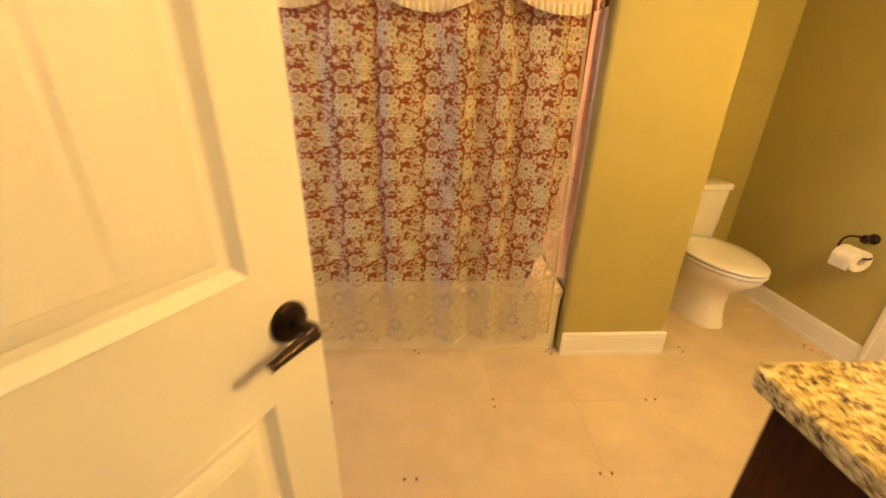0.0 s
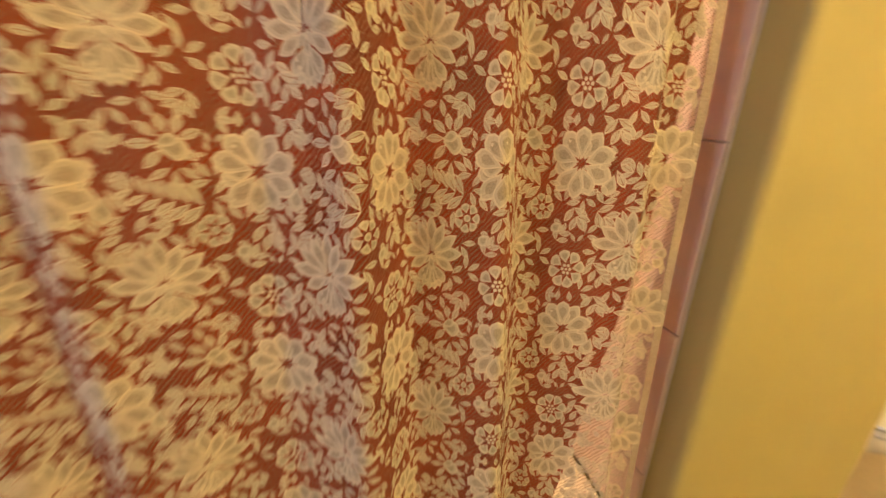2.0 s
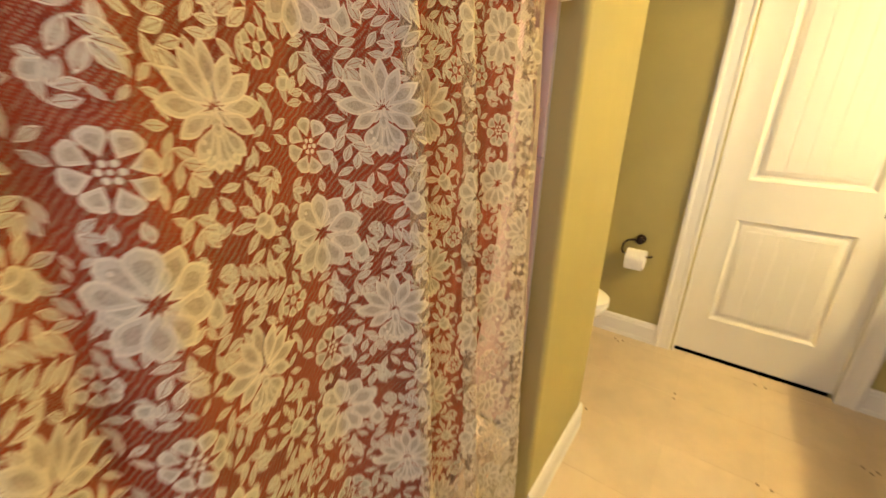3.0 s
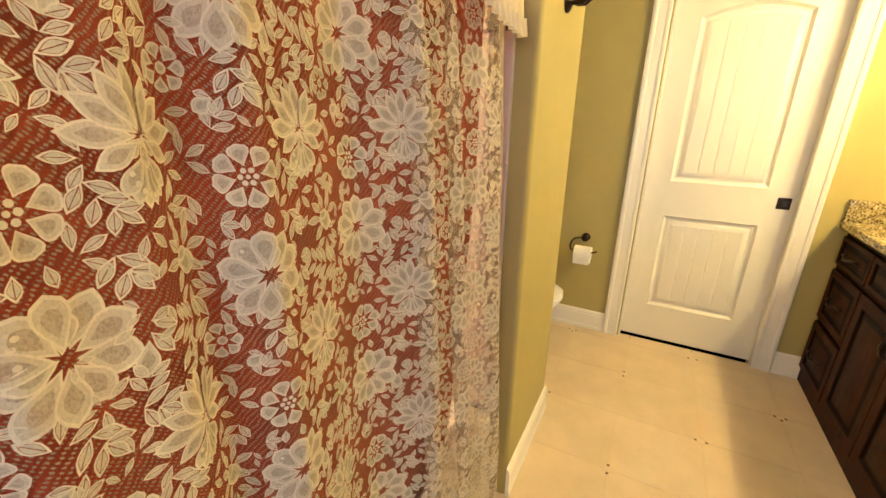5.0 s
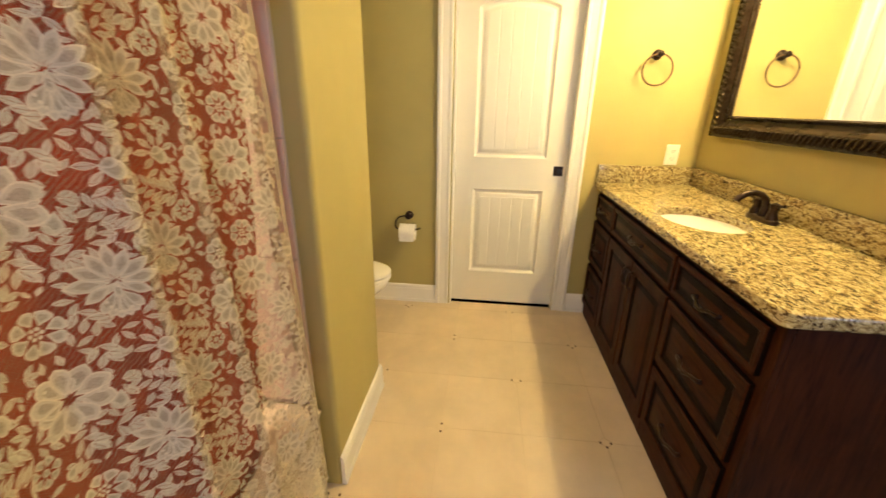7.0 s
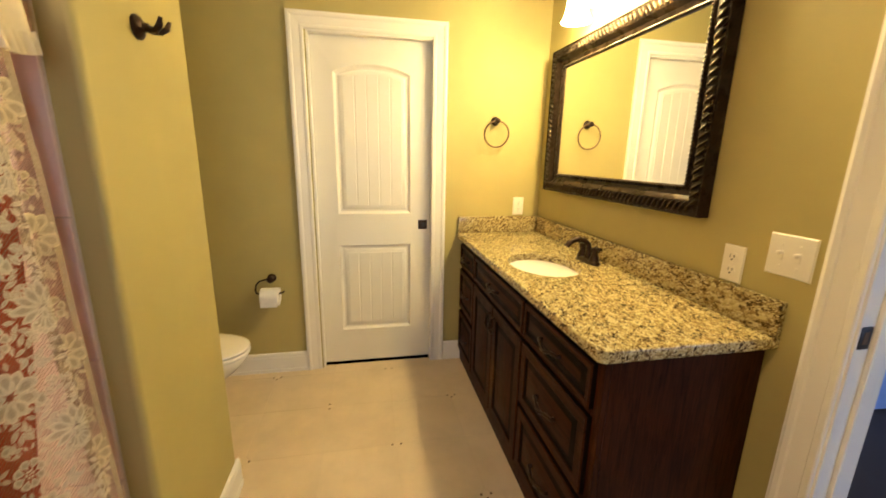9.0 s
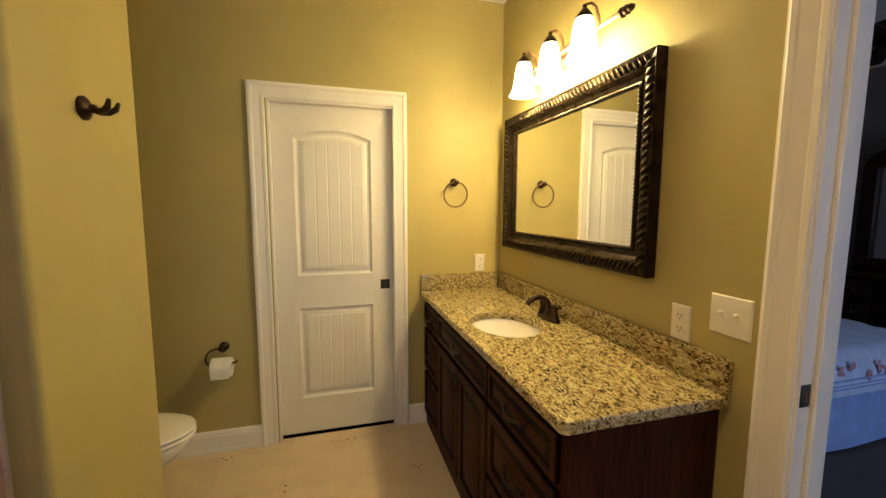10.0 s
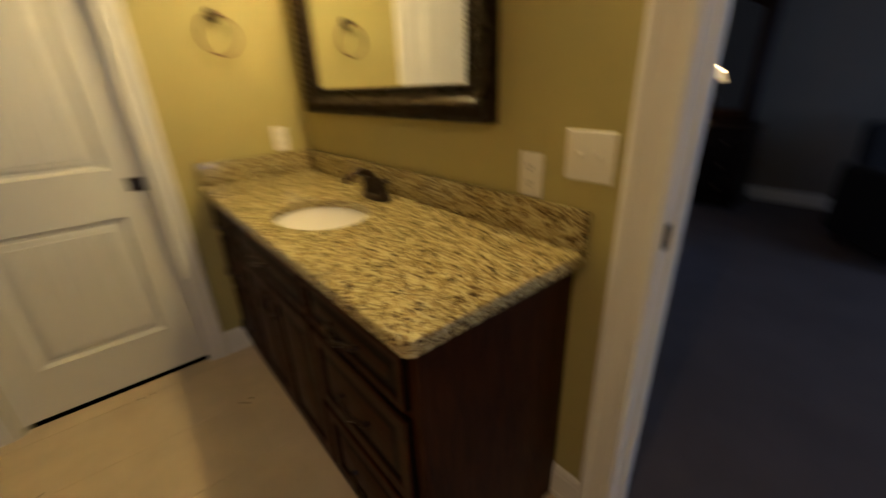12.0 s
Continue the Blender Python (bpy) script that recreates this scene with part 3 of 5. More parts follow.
def curtain_y(x, z):
    deep = float(np.interp(z, [0.1, 0.5, 1.0, 1.4, 1.95], [0.78, 0.92, 1.0, 1.0, 0.6]))
    y = curtain_mid(z) - deep * fold(x, z)
    return min(y, 1.127) if z < 0.40 else min(y, 1.127 + 0.25 * (z - 0.40))


# cloth length along the pleats, to lay the pattern out without stretch
_xs = np.linspace(CURTAIN_X0, CURTAIN_X1, 500)
_ys = np.array([curtain_y(float(x), 1.2) for x in _xs])
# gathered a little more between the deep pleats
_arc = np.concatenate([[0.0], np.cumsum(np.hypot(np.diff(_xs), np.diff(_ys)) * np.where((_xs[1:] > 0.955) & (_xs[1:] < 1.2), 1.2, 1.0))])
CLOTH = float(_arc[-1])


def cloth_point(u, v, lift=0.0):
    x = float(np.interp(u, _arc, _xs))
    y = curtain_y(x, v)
    if not lift:
        return (x, y, v)
    # lifted along the cloth's own normal
    slope = (curtain_y(x + 0.002, v) - curtain_y(x - 0.002, v)) / 0.004
    k = lift / math.sqrt(1 + slope * slope)
    return (x + k * slope, y - k, v)


def petal(cx, cy, ang, length, width, pts=5, tip=1.0, sharp=0.7):
    """Outline of a petal or leaf from its foot at (cx, cy)."""
    out = []
    for k in range(2 * pts):
        f = k / pts if k <= pts else 2 - k / pts
        side = 1 if k <= pts else -1
        across = side * width / 2 * math.sin(math.pi * min(f, 1.0) ** tip) ** sharp if 0 < f < 1 else 0.0
        a, b = f * length, across
        out.append((cx + a * math.cos(ang) - b * math.sin(ang), cy + a * math.sin(ang) + b * math.cos(ang)))
    return out


REPEAT_U, REPEAT_V = 0.192, 0.251
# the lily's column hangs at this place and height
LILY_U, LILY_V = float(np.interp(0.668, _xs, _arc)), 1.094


def circle_2d(cx, cy, r, n=8):
    return [(cx + r * math.cos(2 * math.pi * k / n), cy + r * math.sin(2 * math.pi * k / n)) for k in range(n)]


def lace_cell():
    """The flowers and leaves of one repeat of the lace: (outline, style), style 'petal', 'leaf' or 'dot'."""
    out = []

    def put(rings, style):
        out.extend((r, style) for r in rings)

    def pet(cx, cy, deg, length, width, tip=1.0, style="petal", sharp=0.75):
        put([petal(cx, cy, radians(deg), length, width, 8, tip, 1.05 if style == "leaf" else sharp)], style)

    def leaves(cx, cy, deg, count, size, bend=0.0):
        """A stalk with leaves to both sides and one at its end."""
        a = radians(deg)
        px, py = cx, cy
        for k in range(count):
            px, py = px + 0.55 * size * math.cos(a), py + 0.55 * size * math.sin(a)
            for side in (1, -1):
                put([petal(px, py, a + side * 0.85, size * (1.05 - 0.08 * k), size * 0.46, 6, 1.1, 1.05)], "leaf")
            a += radians(bend)
        put([petal(px, py, a, size * 1.05, size * 0.46, 6, 1.1, 1.05)], "leaf")

    # lily: pointed petals over a ruffled bell
    lu, lv = 0.050, 0.170
    first = len(out)
    for k, deg in enumerate((262, 278, 246, 294, 230, 310)):
        pet(lu, lv - 0.010, deg, 0.047 - 0.001 * k, 0.017, 1.9)
    for deg, ln, wd in ((174, 0.056, 0.021), (4, 0.054, 0.021), (207, 0.042, 0.018), (-27, 0.042, 0.018), (146, 0.052, 0.020), (33, 0.052, 0.020), (118, 0.050, 0.020), (62, 0.048, 0.020), (90, 0.053, 0.021)):
        pet(lu + 0.006 * math.cos(radians(deg)), lv + 0.006 * math.sin(radians(deg)), deg, ln, wd, 1.15, "petal", 1.0)
    for deg, ln in ((160, 0.028), (20, 0.028), (104, 0.027), (76, 0.025), (132, 0.024), (48, 0.024)):
        pet(lu + 0.004 * math.cos(radians(deg)), lv + 0.004 * math.sin(radians(deg)), deg, ln, 0.011, 1.2, "leaf")
    for k in range(9):
        put([circle_2d(lu + 0.021 * math.cos(radians(200 + 17.5 * k)) * 0.9, lv - 0.016 + 0.030 * math.sin(radians(200 + 17.5 * k)), 0.0026)], "dot")
    for deg in (215, 325, 270):
        pet(lu, lv, deg, 0.024, 0.013, 1.5)
    for deg in (60, 180, 300):
        pet(lu, lv - 0.003, deg, 0.006, 0.005, 1.2, "dot")
    out[first:] = [([(lu + 0.84 * (p - lu), lv + 0.92 * (q - lv)) for p, q in r], st) for r, st in out[first:]]
    # round blossom with an open eye of six stamens
    bu, bv = 0.156, 0.132
    for k in range(8):
        a = 45 * k + 12
        pet(bu + 0.010 * math.cos(radians(a)), bv + 0.010 * math.sin(radians(a)), a, 0.0205, 0.0185, 1.9, "petal", 0.6)
    for k in range(6):
        a = radians(60 * k)
        put([circle_2d(bu + 0.0065 * math.cos(a), bv + 0.0065 * math.sin(a), 0.0027)], "dot")
    put([circle_2d(bu, bv, 0.0022)], "dot")
    pet(bu - 0.008, bv - 0.034, 262, 0.017, 0.009, 1.2, "leaf")
    pet(bu + 0.009, bv - 0.034, 280, 0.017, 0.009, 1.2, "leaf")
    # rose: broad folded petals over a scalloped back
    ru, rv = 0.160, 0.034
    for deg, ln, wd in ((125, 0.043, 0.024), (160, 0.042, 0.024), (92, 0.041, 0.024), (193, 0.036, 0.020)):
        pet(ru + 0.006 * math.cos(radians(deg)), rv + 0.006 * math.sin(radians(deg)), deg, ln, wd, 1.8, "petal", 0.55)
    for deg, ln, wd in ((56, 0.042, 0.026), (16, 0.044, 0.029), (-26, 0.046, 0.029), (228, 0.047, 0.025), (-66, 0.042, 0.024), (262, 0.044, 0.025)):
        pet(ru + 0.006 * math.cos(radians(deg)), rv + 0.006 * math.sin(radians(deg)), deg, ln, wd, 1.35, "petal", 0.85)
    pet(ru - 0.004, rv + 0.002, 190, 0.030, 0.018, 1.5)
    pet(ru - 0.002, rv + 0.004, 75, 0.030, 0.020, 1.5)
    for k in range(4):
        put([circle_2d(ru - 0.024 + 0.003 * (k % 2), rv + 0.010 + 0.006 * k, 0.0022)], "dot")
    # small rose and its bud
    su, sv = 0.106, 0.222
    for k in range(7):
        a = 360 / 7 * k
        pet(su + 0.006 * math.cos(radians(a)), sv + 0.006 * math.sin(radians(a)), a, 0.0135, 0.0135, 1.9)
    put([circle_2d(su, sv, 0.005)], "petal")
    pet(0.140, 0.200, 215, 0.020, 0.014, 1.4)
    pet(0.140, 0.200, 160, 0.014, 0.008, 1.2, "leaf")
    pet(0.140, 0.200, 265, 0.014, 0.008, 1.2, "leaf")
    # large fern
    px, py, a = 0.112, -0.002, radians(168)
    for k in range(6):
        px, py = px + 0.0125 * math.cos(a), py + 0.0125 * math.sin(a)
        size = 0.031 - 0.0024 * k
        for side in (1, -1):
            put([petal(px, py, a - side * radians(48), size, size * 0.40, 6, 1.15, 1.0)], "leaf")
        a -= radians(3)
    put([petal(px, py, a, 0.021, 0.009, 5, 1.1)], "leaf")
    # open bud ringed with leaves under the lily
    cu, cv = 0.080, 0.068
    for deg, ln in ((60, 0.022), (20, 0.024), (140, 0.024), (180, 0.028), (225, 0.026), (320, 0.022), (100, 0.020)):
        pet(cu + 0.009 * math.cos(radians(deg)), cv + 0.009 * math.sin(radians(deg)), deg, ln, 0.0105, 1.1, "leaf")
    pet(cu - 0.012, cv - 0.004, 350, 0.030, 0.024, 1.6)
    pet(cu - 0.012, cv - 0.002, 20, 0.022, 0.013, 1.4)
    # curled leaf and bud beside the rose
    pet(0.018, 0.020, 255, 0.030, 0.019, 1.5)
    pet(0.020, 0.026, 300, 0.028, 0.012, 1.2, "leaf")
    pet(0.012, 0.034, 200, 0.018, 0.009, 1.2, "leaf")
    pet(0.022, 0.034, 20, 0.018, 0.009, 1.2, "leaf")
    # leaf sprays between the columns
    leaves(0.194, 0.156, 285, 3, 0.022, 12)
    leaves(0.010, 0.104, 280, 2, 0.024, 12)
    leaves(0.154, -0.014, 285, 2, 0.024, 10)
    leaves(0.182, -0.026, 335, 2, 0.023, -8)
    leaves(0.108, 0.128, 245, 2, 0.020, 0)
    leaves(0.116, 0.092, 350, 1, 0.018, 0)
    leaves(0.004, 0.222, 70, 2, 0.019, 0)
    leaves(0.128, 0.166, 55, 2, 0.019, 5)
    leaves(0.078, 0.232, 170, 1, 0.019, 0)
    leaves(0.036, 0.056, 100, 1, 0.016, 0)
    # tiny leaves and dots fill the gaps
    rng = random.Random(11)
    mids = [(sum(p[0] for p in ring) / len(ring), sum(p[1] for p in ring) / len(ring)) for ring, _ in out]

    def gap(pu, pv):
        return min(math.hypot((pu - a + REPEAT_U / 2) % REPEAT_U - REPEAT_U / 2, (pv - b + REPEAT_V / 2) % REPEAT_V - REPEAT_V / 2) for a, b in mids)

    for need, lo, hi, tries in ((0.0185, 0.018, 0.022, 700), (0.0150, 0.012, 0.014, 300)):
        for _ in range(tries):
            pu, pv = rng.uniform(0, REPEAT_U), rng.uniform(0, REPEAT_V)
            if gap(pu, pv) < need:
                continue
            an, ln = rng.uniform(0, 6.28), rng.uniform(lo, hi)
            for turn in (-1.05, 0.0, 1.05) if need > 0.018 else (-0.7, 0.7):
                ring = petal(pu - 0.35 * ln * math.cos(an) + 0.2 * ln * math.cos(an + turn), pv - 0.35 * ln * math.sin(an) + 0.2 * ln * math.sin(an + turn), an + turn, ln, ln * 0.42, 5, 1.1, 1.0)
                out.append((ring, "leaf"))
                mids.append((sum(p[0] for p in ring) / len(ring), sum(p[1] for p in ring) / len(ring)))
    return out


def shower_curtain():
    e = thing("shower_curtain", pose(0, 0, 0), "cream floral lace shower curtain hanging in folds outside the tub", "shower curtain")
    # net
    nu, nv = 330, 60
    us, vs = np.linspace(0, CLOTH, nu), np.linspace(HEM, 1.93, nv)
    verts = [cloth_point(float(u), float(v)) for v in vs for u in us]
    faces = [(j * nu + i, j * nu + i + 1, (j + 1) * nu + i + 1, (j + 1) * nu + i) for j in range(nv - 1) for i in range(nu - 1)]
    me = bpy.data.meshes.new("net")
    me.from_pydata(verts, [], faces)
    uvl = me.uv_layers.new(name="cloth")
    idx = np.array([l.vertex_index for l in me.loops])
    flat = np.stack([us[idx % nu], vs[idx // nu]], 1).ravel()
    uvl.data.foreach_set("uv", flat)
    me.materials.append(NET)
    for p in me.polygons:
        p.use_smooth = True
    ob = new("net", me)
    ob.parent = e
    tagged(ob, "see-through cream lace net")
    # embroidered flowers
    verts, faces, mats = [], [], []

    def put(pts, du, dv, lift):
        for pu, pv in pts:
            verts.append(cloth_point(min(max(pu + du, 0), CLOTH), max(pv + dv, HEM), lift))

    def shrink(pts, k, c=None):
        c = c or (sum(p[0] for p in pts) / len(pts), sum(p[1] for p in pts) / len(pts))
        return [(c[0] + (p[0] - c[0]) * k, c[1] + (p[1] - c[1]) * k) for p in pts]

    cell = lace_cell()
    for cu in range(-6, 9):
        for cv in range(-6, 4):
            du, dv = LILY_U - 0.050 + cu * REPEAT_U, LILY_V - 0.170 + cv * REPEAT_V
            for k, (ring, style) in enumerate(cell):
                mu = sum(p[0] for p in ring) / len(ring) + du
                mv = sum(p[1] for p in ring) / len(ring) + dv
                if not (0.014 < mu < CLOTH - 0.014 and HEM + 0.01 < mv < 1.60):
                    continue
                lift = 0.0008 + 0.00016 * (k % 14)
                base, n = len(verts), len(ring)
                put(ring, du, dv, lift)
                if style == "dot":
                    faces.append(tuple(range(base, base + n)))
                    mats.append(0)
                    continue
                inner = shrink(ring, 0.84 if style == "petal" else 0.76)
                put(inner, du, dv, lift)
                for i in range(n):
                    faces.append((base + i, base + (i + 1) % n, base + n + (i + 1) % n, base + n + i))
                    mats.append(0)
                if style == "petal":
                    # a denser band, then an open core
                    put(shrink(ring, 0.52), du, dv, lift)
                    for i in range(n):
                        faces.append((base + n + i, base + n + (i + 1) % n, base + 2 * n + (i + 1) % n, base + 2 * n + i))
                        mats.append(1)
                    faces.append(tuple(range(base + 2 * n, base + 3 * n)))
                    mats.append(2)
                    continue
                # two halves of a leaf with an open vein between them
                half = n // 2
                for pts in (inner[:half + 1], inner[half:] + inner[:1]):
                    start = len(verts)
                    put(shrink(pts, 0.86), du, dv, lift)
                    faces.append(tuple(range(start, start + len(pts))))
                    mats.append(1)
    me = bpy.data.meshes.new("embroidery")
    me.from_pydata(verts, [], faces)
    me.materials.append(LACE)
    me.materials.append(LACE_THIN)
    me.materials.append(LACE_OPEN)
    me.polygons.foreach_set("material_index", mats)
    ob = new("embroidery", me)
    ob.parent = e
    tagged(ob, "cream lace flowers and leaves", kind="stuff")
    # narrow hems down both sides and along the foot
    for a, b in ((0.0, 0.013), (CLOTH - 0.013, CLOTH)):
        bm = bmesh.new()
        add_rings(bm, [[Vector(cloth_point(u, HEM + (1.9 - HEM) * k / 60, 0.0012)) for k in range(61)] for u in (a, b)], False, False, False)
        part("side_hem", bm, LACE_OPEN, e)
    bm = bmesh.new()
    add_rings(bm, [[Vector(cloth_point(CLOTH * k / 240, z, 0.0014)) for k in range(241)] for z in (HEM, HEM + 0.012)], False, False, False)
    part("bottom_hem", bm, LACE, e)
    # scalloped valance with a gathered ruffle
    def scallop(x):
        return 1.635 - 0.108 * abs(math.sin(math.pi * ((x - 0.003) / 0.503))) ** 0.8
    vx0, vx1 = CURTAIN_X0 - 0.01, 1.345
    def valance_y(x, z):
        return curtain_y(x, z) * 0.35 + curtain_mid(z) * 0.65 - 0.045
    bm = bmesh.new()
    rows = []
    for j in range(9):
        row = []
        for i in range(220):
            x = vx0 + (vx1 - vx0) * i / 219
            z = 1.94 + (scallop(x) + 0.03 - 1.94) * j / 8
            row.append(Vector((x, valance_y(x, z) + 0.005 * math.sin(x * 70) * j / 8, z)))
        rows.append(row)
    add_rings(bm, rows, False, False, False)
    part("valance", bm, VALANCE, e, "scalloped cream lace valance", 60)
    bm = bmesh.new()
    rows = []
    for j in range(4):
        row = []
        for i in range(560):
            x = vx0 + (vx1 - vx0) * i / 559
            z = scallop(x) + 0.038 * (1 - j / 3)
            row.append(Vector((x, valance_y(x, z) - 0.006 + (0.002 + 0.006 * j / 3) * math.sin(x * 260 + 0.9 * math.sin(37 * x)), z)))
        rows.append(row)
    add_rings(bm, rows, False, False, False)
    part("ruffle", bm, VALANCE, e, "gathered cream ruffle", 60)


shower_curtain()


def liner():
    """The plain red liner that hangs inside the tub."""
    bm = bmesh.new()
    rows = []
    for j in range(24):
        z = 0.17 + (1.93 - 0.17) * j / 23
        x0 = 0.03 + 0.09 * (1.2 - z) ** 2 * (z < 1.2)
        x1 = float(np.interp(z, [0.17, 0.45, 0.6, 0.9, 1.2, 1.93], [1.25, 1.30, 1.345, 1.385, 1.41, 1.41]))
        row = []
        for i in range(120):
            x = x0 + (x1 - x0) * i / 119
            y = float(np.interp(z, [0.17, 0.5, 1.93], [1.275, 1.262, 1.245])) + 0.014 * math.sin(x * 47 + 2 * math.sin(5 * x)) * (0.4 + 0.6 * z / 1.9)
            row.append(Vector((x, y, z)))
        rows.append(row)
    add_rings(bm, rows, False, False, False)
    ob = link_mesh("curtain_liner", bm, RED, None, "", 80)
    tagged(ob, "brick red cloth curtain liner hanging inside the tub", "curtain liner")


liner()


def curtain_rod():
    e = thing("curtain_rod", pose(0, 1.225, 1.965), "dark bronze shower curtain rod between the walls", "curtain rod")
    part("rod", tube([(LEFT_X + 0.004, 0, 0), (STUB_X0 - 0.004, 0, 0)], 0.0125, 16), BRONZE, e)
    for x, s in ((LEFT_X, 1), (STUB_X0, -1)):
        bm = lathe([(0.034, 0), (0.034, 0.006), (0.02, 0.018), (0.014, 0.022)], 20)
        bmesh.ops.transform(bm, matrix=pose(x, 0, 0, 0, 90 * s), verts=bm.verts)
        part("flange", bm, BRONZE, e)


curtain_rod()


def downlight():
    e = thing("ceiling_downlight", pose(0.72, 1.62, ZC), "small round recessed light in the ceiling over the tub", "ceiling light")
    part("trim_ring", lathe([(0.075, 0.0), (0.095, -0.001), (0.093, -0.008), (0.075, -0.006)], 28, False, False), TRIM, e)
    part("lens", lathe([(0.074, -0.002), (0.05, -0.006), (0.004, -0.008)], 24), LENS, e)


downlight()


# ---- toilet ----
def toilet():
    e = thing("toilet", pose(2.42, 1.93, 0, 0, 0, 180), "white porcelain toilet with its lid closed", "toilet")
    # local y runs from the wall to the front of the bowl
    def oval(y0, y1, w, z, p=2.2, n=32):
        c = (y0 + y1) / 2
        out = []
        for q in circle(0, c, z, w, (y1 - y0) / 2, n, p):
            k = (q.y - y0) / (y1 - y0)
            q.x *= 1.0 - 0.16 * max(0.0, k - 0.45) / 0.55
            out.append(q)
        return out
    bm = bmesh.new()
    add_rings(bm, [oval(0.20, 0.645, 0.118, 0.0, 3), oval(0.20, 0.645, 0.118, 0.02, 3), oval(0.21, 0.63, 0.110, 0.05, 3), oval(0.23, 0.62, 0.104, 0.16, 2.8), oval(0.24, 0.65, 0.118, 0.24), oval(0.22, 0.73, 0.155, 0.30), oval(0.20, 0.775, 0.178, 0.345), oval(0.19, 0.79, 0.185, 0.375), oval(0.19, 0.79, 0.182, 0.385)])
    part("bowl", bm, PORCELAIN, e, "", 50)
    bm = bmesh.new()
    add_rings(bm, [oval(0.245, 0.780, 0.168, 0.385), oval(0.240, 0.788, 0.176, 0.3895), oval(0.232, 0.80, 0.188, 0.394), oval(0.232, 0.80, 0.188, 0.402), oval(0.236, 0.795, 0.184, 0.408)])
    part("seat", bm, PORCELAIN, e, "", 40)
    bm = bmesh.new()
    add_rings(bm, [oval(0.245, 0.780, 0.168, 0.408), oval(0.240, 0.786, 0.174, 0.4145), oval(0.232, 0.80, 0.187, 0.419), oval(0.234, 0.797, 0.185, 0.427), oval(0.25, 0.775, 0.168, 0.434), oval(0.32, 0.70, 0.10, 0.437)])
    part("lid", bm, PORCELAIN, e, "", 50)
    bm = bmesh.new()
    add_rings(bm, [[Vector((q.x, q.y, z)) for q in circle(0, 0.112, 0, w, d, 32, 7)] for z, w, d in ((0.36, 0.175, 0.080), (0.37, 0.19, 0.088), (0.50, 0.205, 0.093), (0.69, 0.213, 0.096), (0.705, 0.213, 0.096))])
    part("tank", bm, PORCELAIN, e, "", 40)
    bm = bmesh.new()
    add_rings(bm, [[Vector((q.x, q.y, z)) for q in circle(0, 0.114, 0, w, d, 32, 7)] for z, w, d in ((0.707, 0.218, 0.100), (0.712, 0.224, 0.106), (0.735, 0.226, 0.108), (0.747, 0.218, 0.100), (0.751, 0.19, 0.075))])
    part("tank_lid", bm, PORCELAIN, e, "", 40)
    for sx in (-0.075, 0.075):
        part("hinge", box(sx - 0.02, sx + 0.02, 0.222, 0.25, 0.386, 0.428, 0.006), PORCELAIN, e)
    bm = tube([(0.165, 0.205, 0.655), (0.165, 0.222, 0.655), (0.15, 0.228, 0.653), (0.10, 0.228, 0.645)], 0.007, 8)
    part("flush_lever", bm, BRONZE_LIGHT, e)
    for sx in (-0.095, 0.095):
        part("bolt_cap", lathe([(0.016, 0.02), (0.016, 0.028), (0.009, 0.036)], 12), PORCELAIN, e).matrix_basis = pose(sx * 1.06, 0.33, -0.012)


toilet()


def paper_holder():
    e = thing("toilet_paper_holder", wall_pose(XB, 1.11, 0.636, "-x"), "black bronze toilet paper holder on the khaki wall", "paper holder")
    bm = lathe([(0.026, 0), (0.026, 0.006), (0.019, 0.012), (0.012, 0.018), (0.012, 0.032), (0.020, 0.040), (0.022, 0.050), (0.016, 0.060), (0.002, 0.064)], 20)
    bmesh.ops.transform(bm, matrix=pose(0, 0, 0, -90), verts=bm.verts)
    part("post", bm, BRONZE, e)
    arm = [(0, 0.045, 0), (0.03, 0.05, 0.002), (0.060, 0.058, -0.004), (0.078, 0.066, -0.025), (0.082, 0.072, -0.055), (0.076, 0.074, -0.074), (0.06, 0.075, -0.078), (-0.05, 0.075, -0.078), (-0.072, 0.075, -0.074), (-0.082, 0.075, -0.064)]
    part("arm", tube(arm, 0.0048, 10), BRONZE, e)
    r = thing("toilet_paper_roll", wall_pose(XB - 0.075, 1.11, 0.636 - 0.098, "-x"), "white toilet paper roll on the bronze holder", "paper roll")
    bm = bmesh.new()
    rings = [[Vector((x, rr * math.cos(2 * math.pi * k / 28), rr * math.sin(2 * math.pi * k / 28))) for k in range(28)] for x, rr in ((-0.05, 0.0205), (-0.052, 0.035), (-0.05, 0.0535), (-0.047, 0.0545), (0.047, 0.0545), (0.05, 0.0535), (0.052, 0.035), (0.05, 0.0205), (-0.05, 0.0205))]
    add_rings(bm, rings, True, False, False)
    part("paper", bm, PAPER, r, "", 40)
    sheet = [Vector((0, 0.0548, 0.0)), Vector((0, 0.0552, -0.02)), Vector((0, 0.0558, -0.038)), Vector((0, 0.0548, -0.048))]
    bm = bmesh.new()
    add_rings(bm, [[Vector((-0.047, p.y, p.z)), Vector((0.047, p.y, p.z)), Vector((0.047, p.y + 0.0008, p.z)), Vector((-0.047, p.y + 0.0008, p.z))] for p in sheet])
    part("loose_sheet", bm, PAPER, r)


paper_holder()


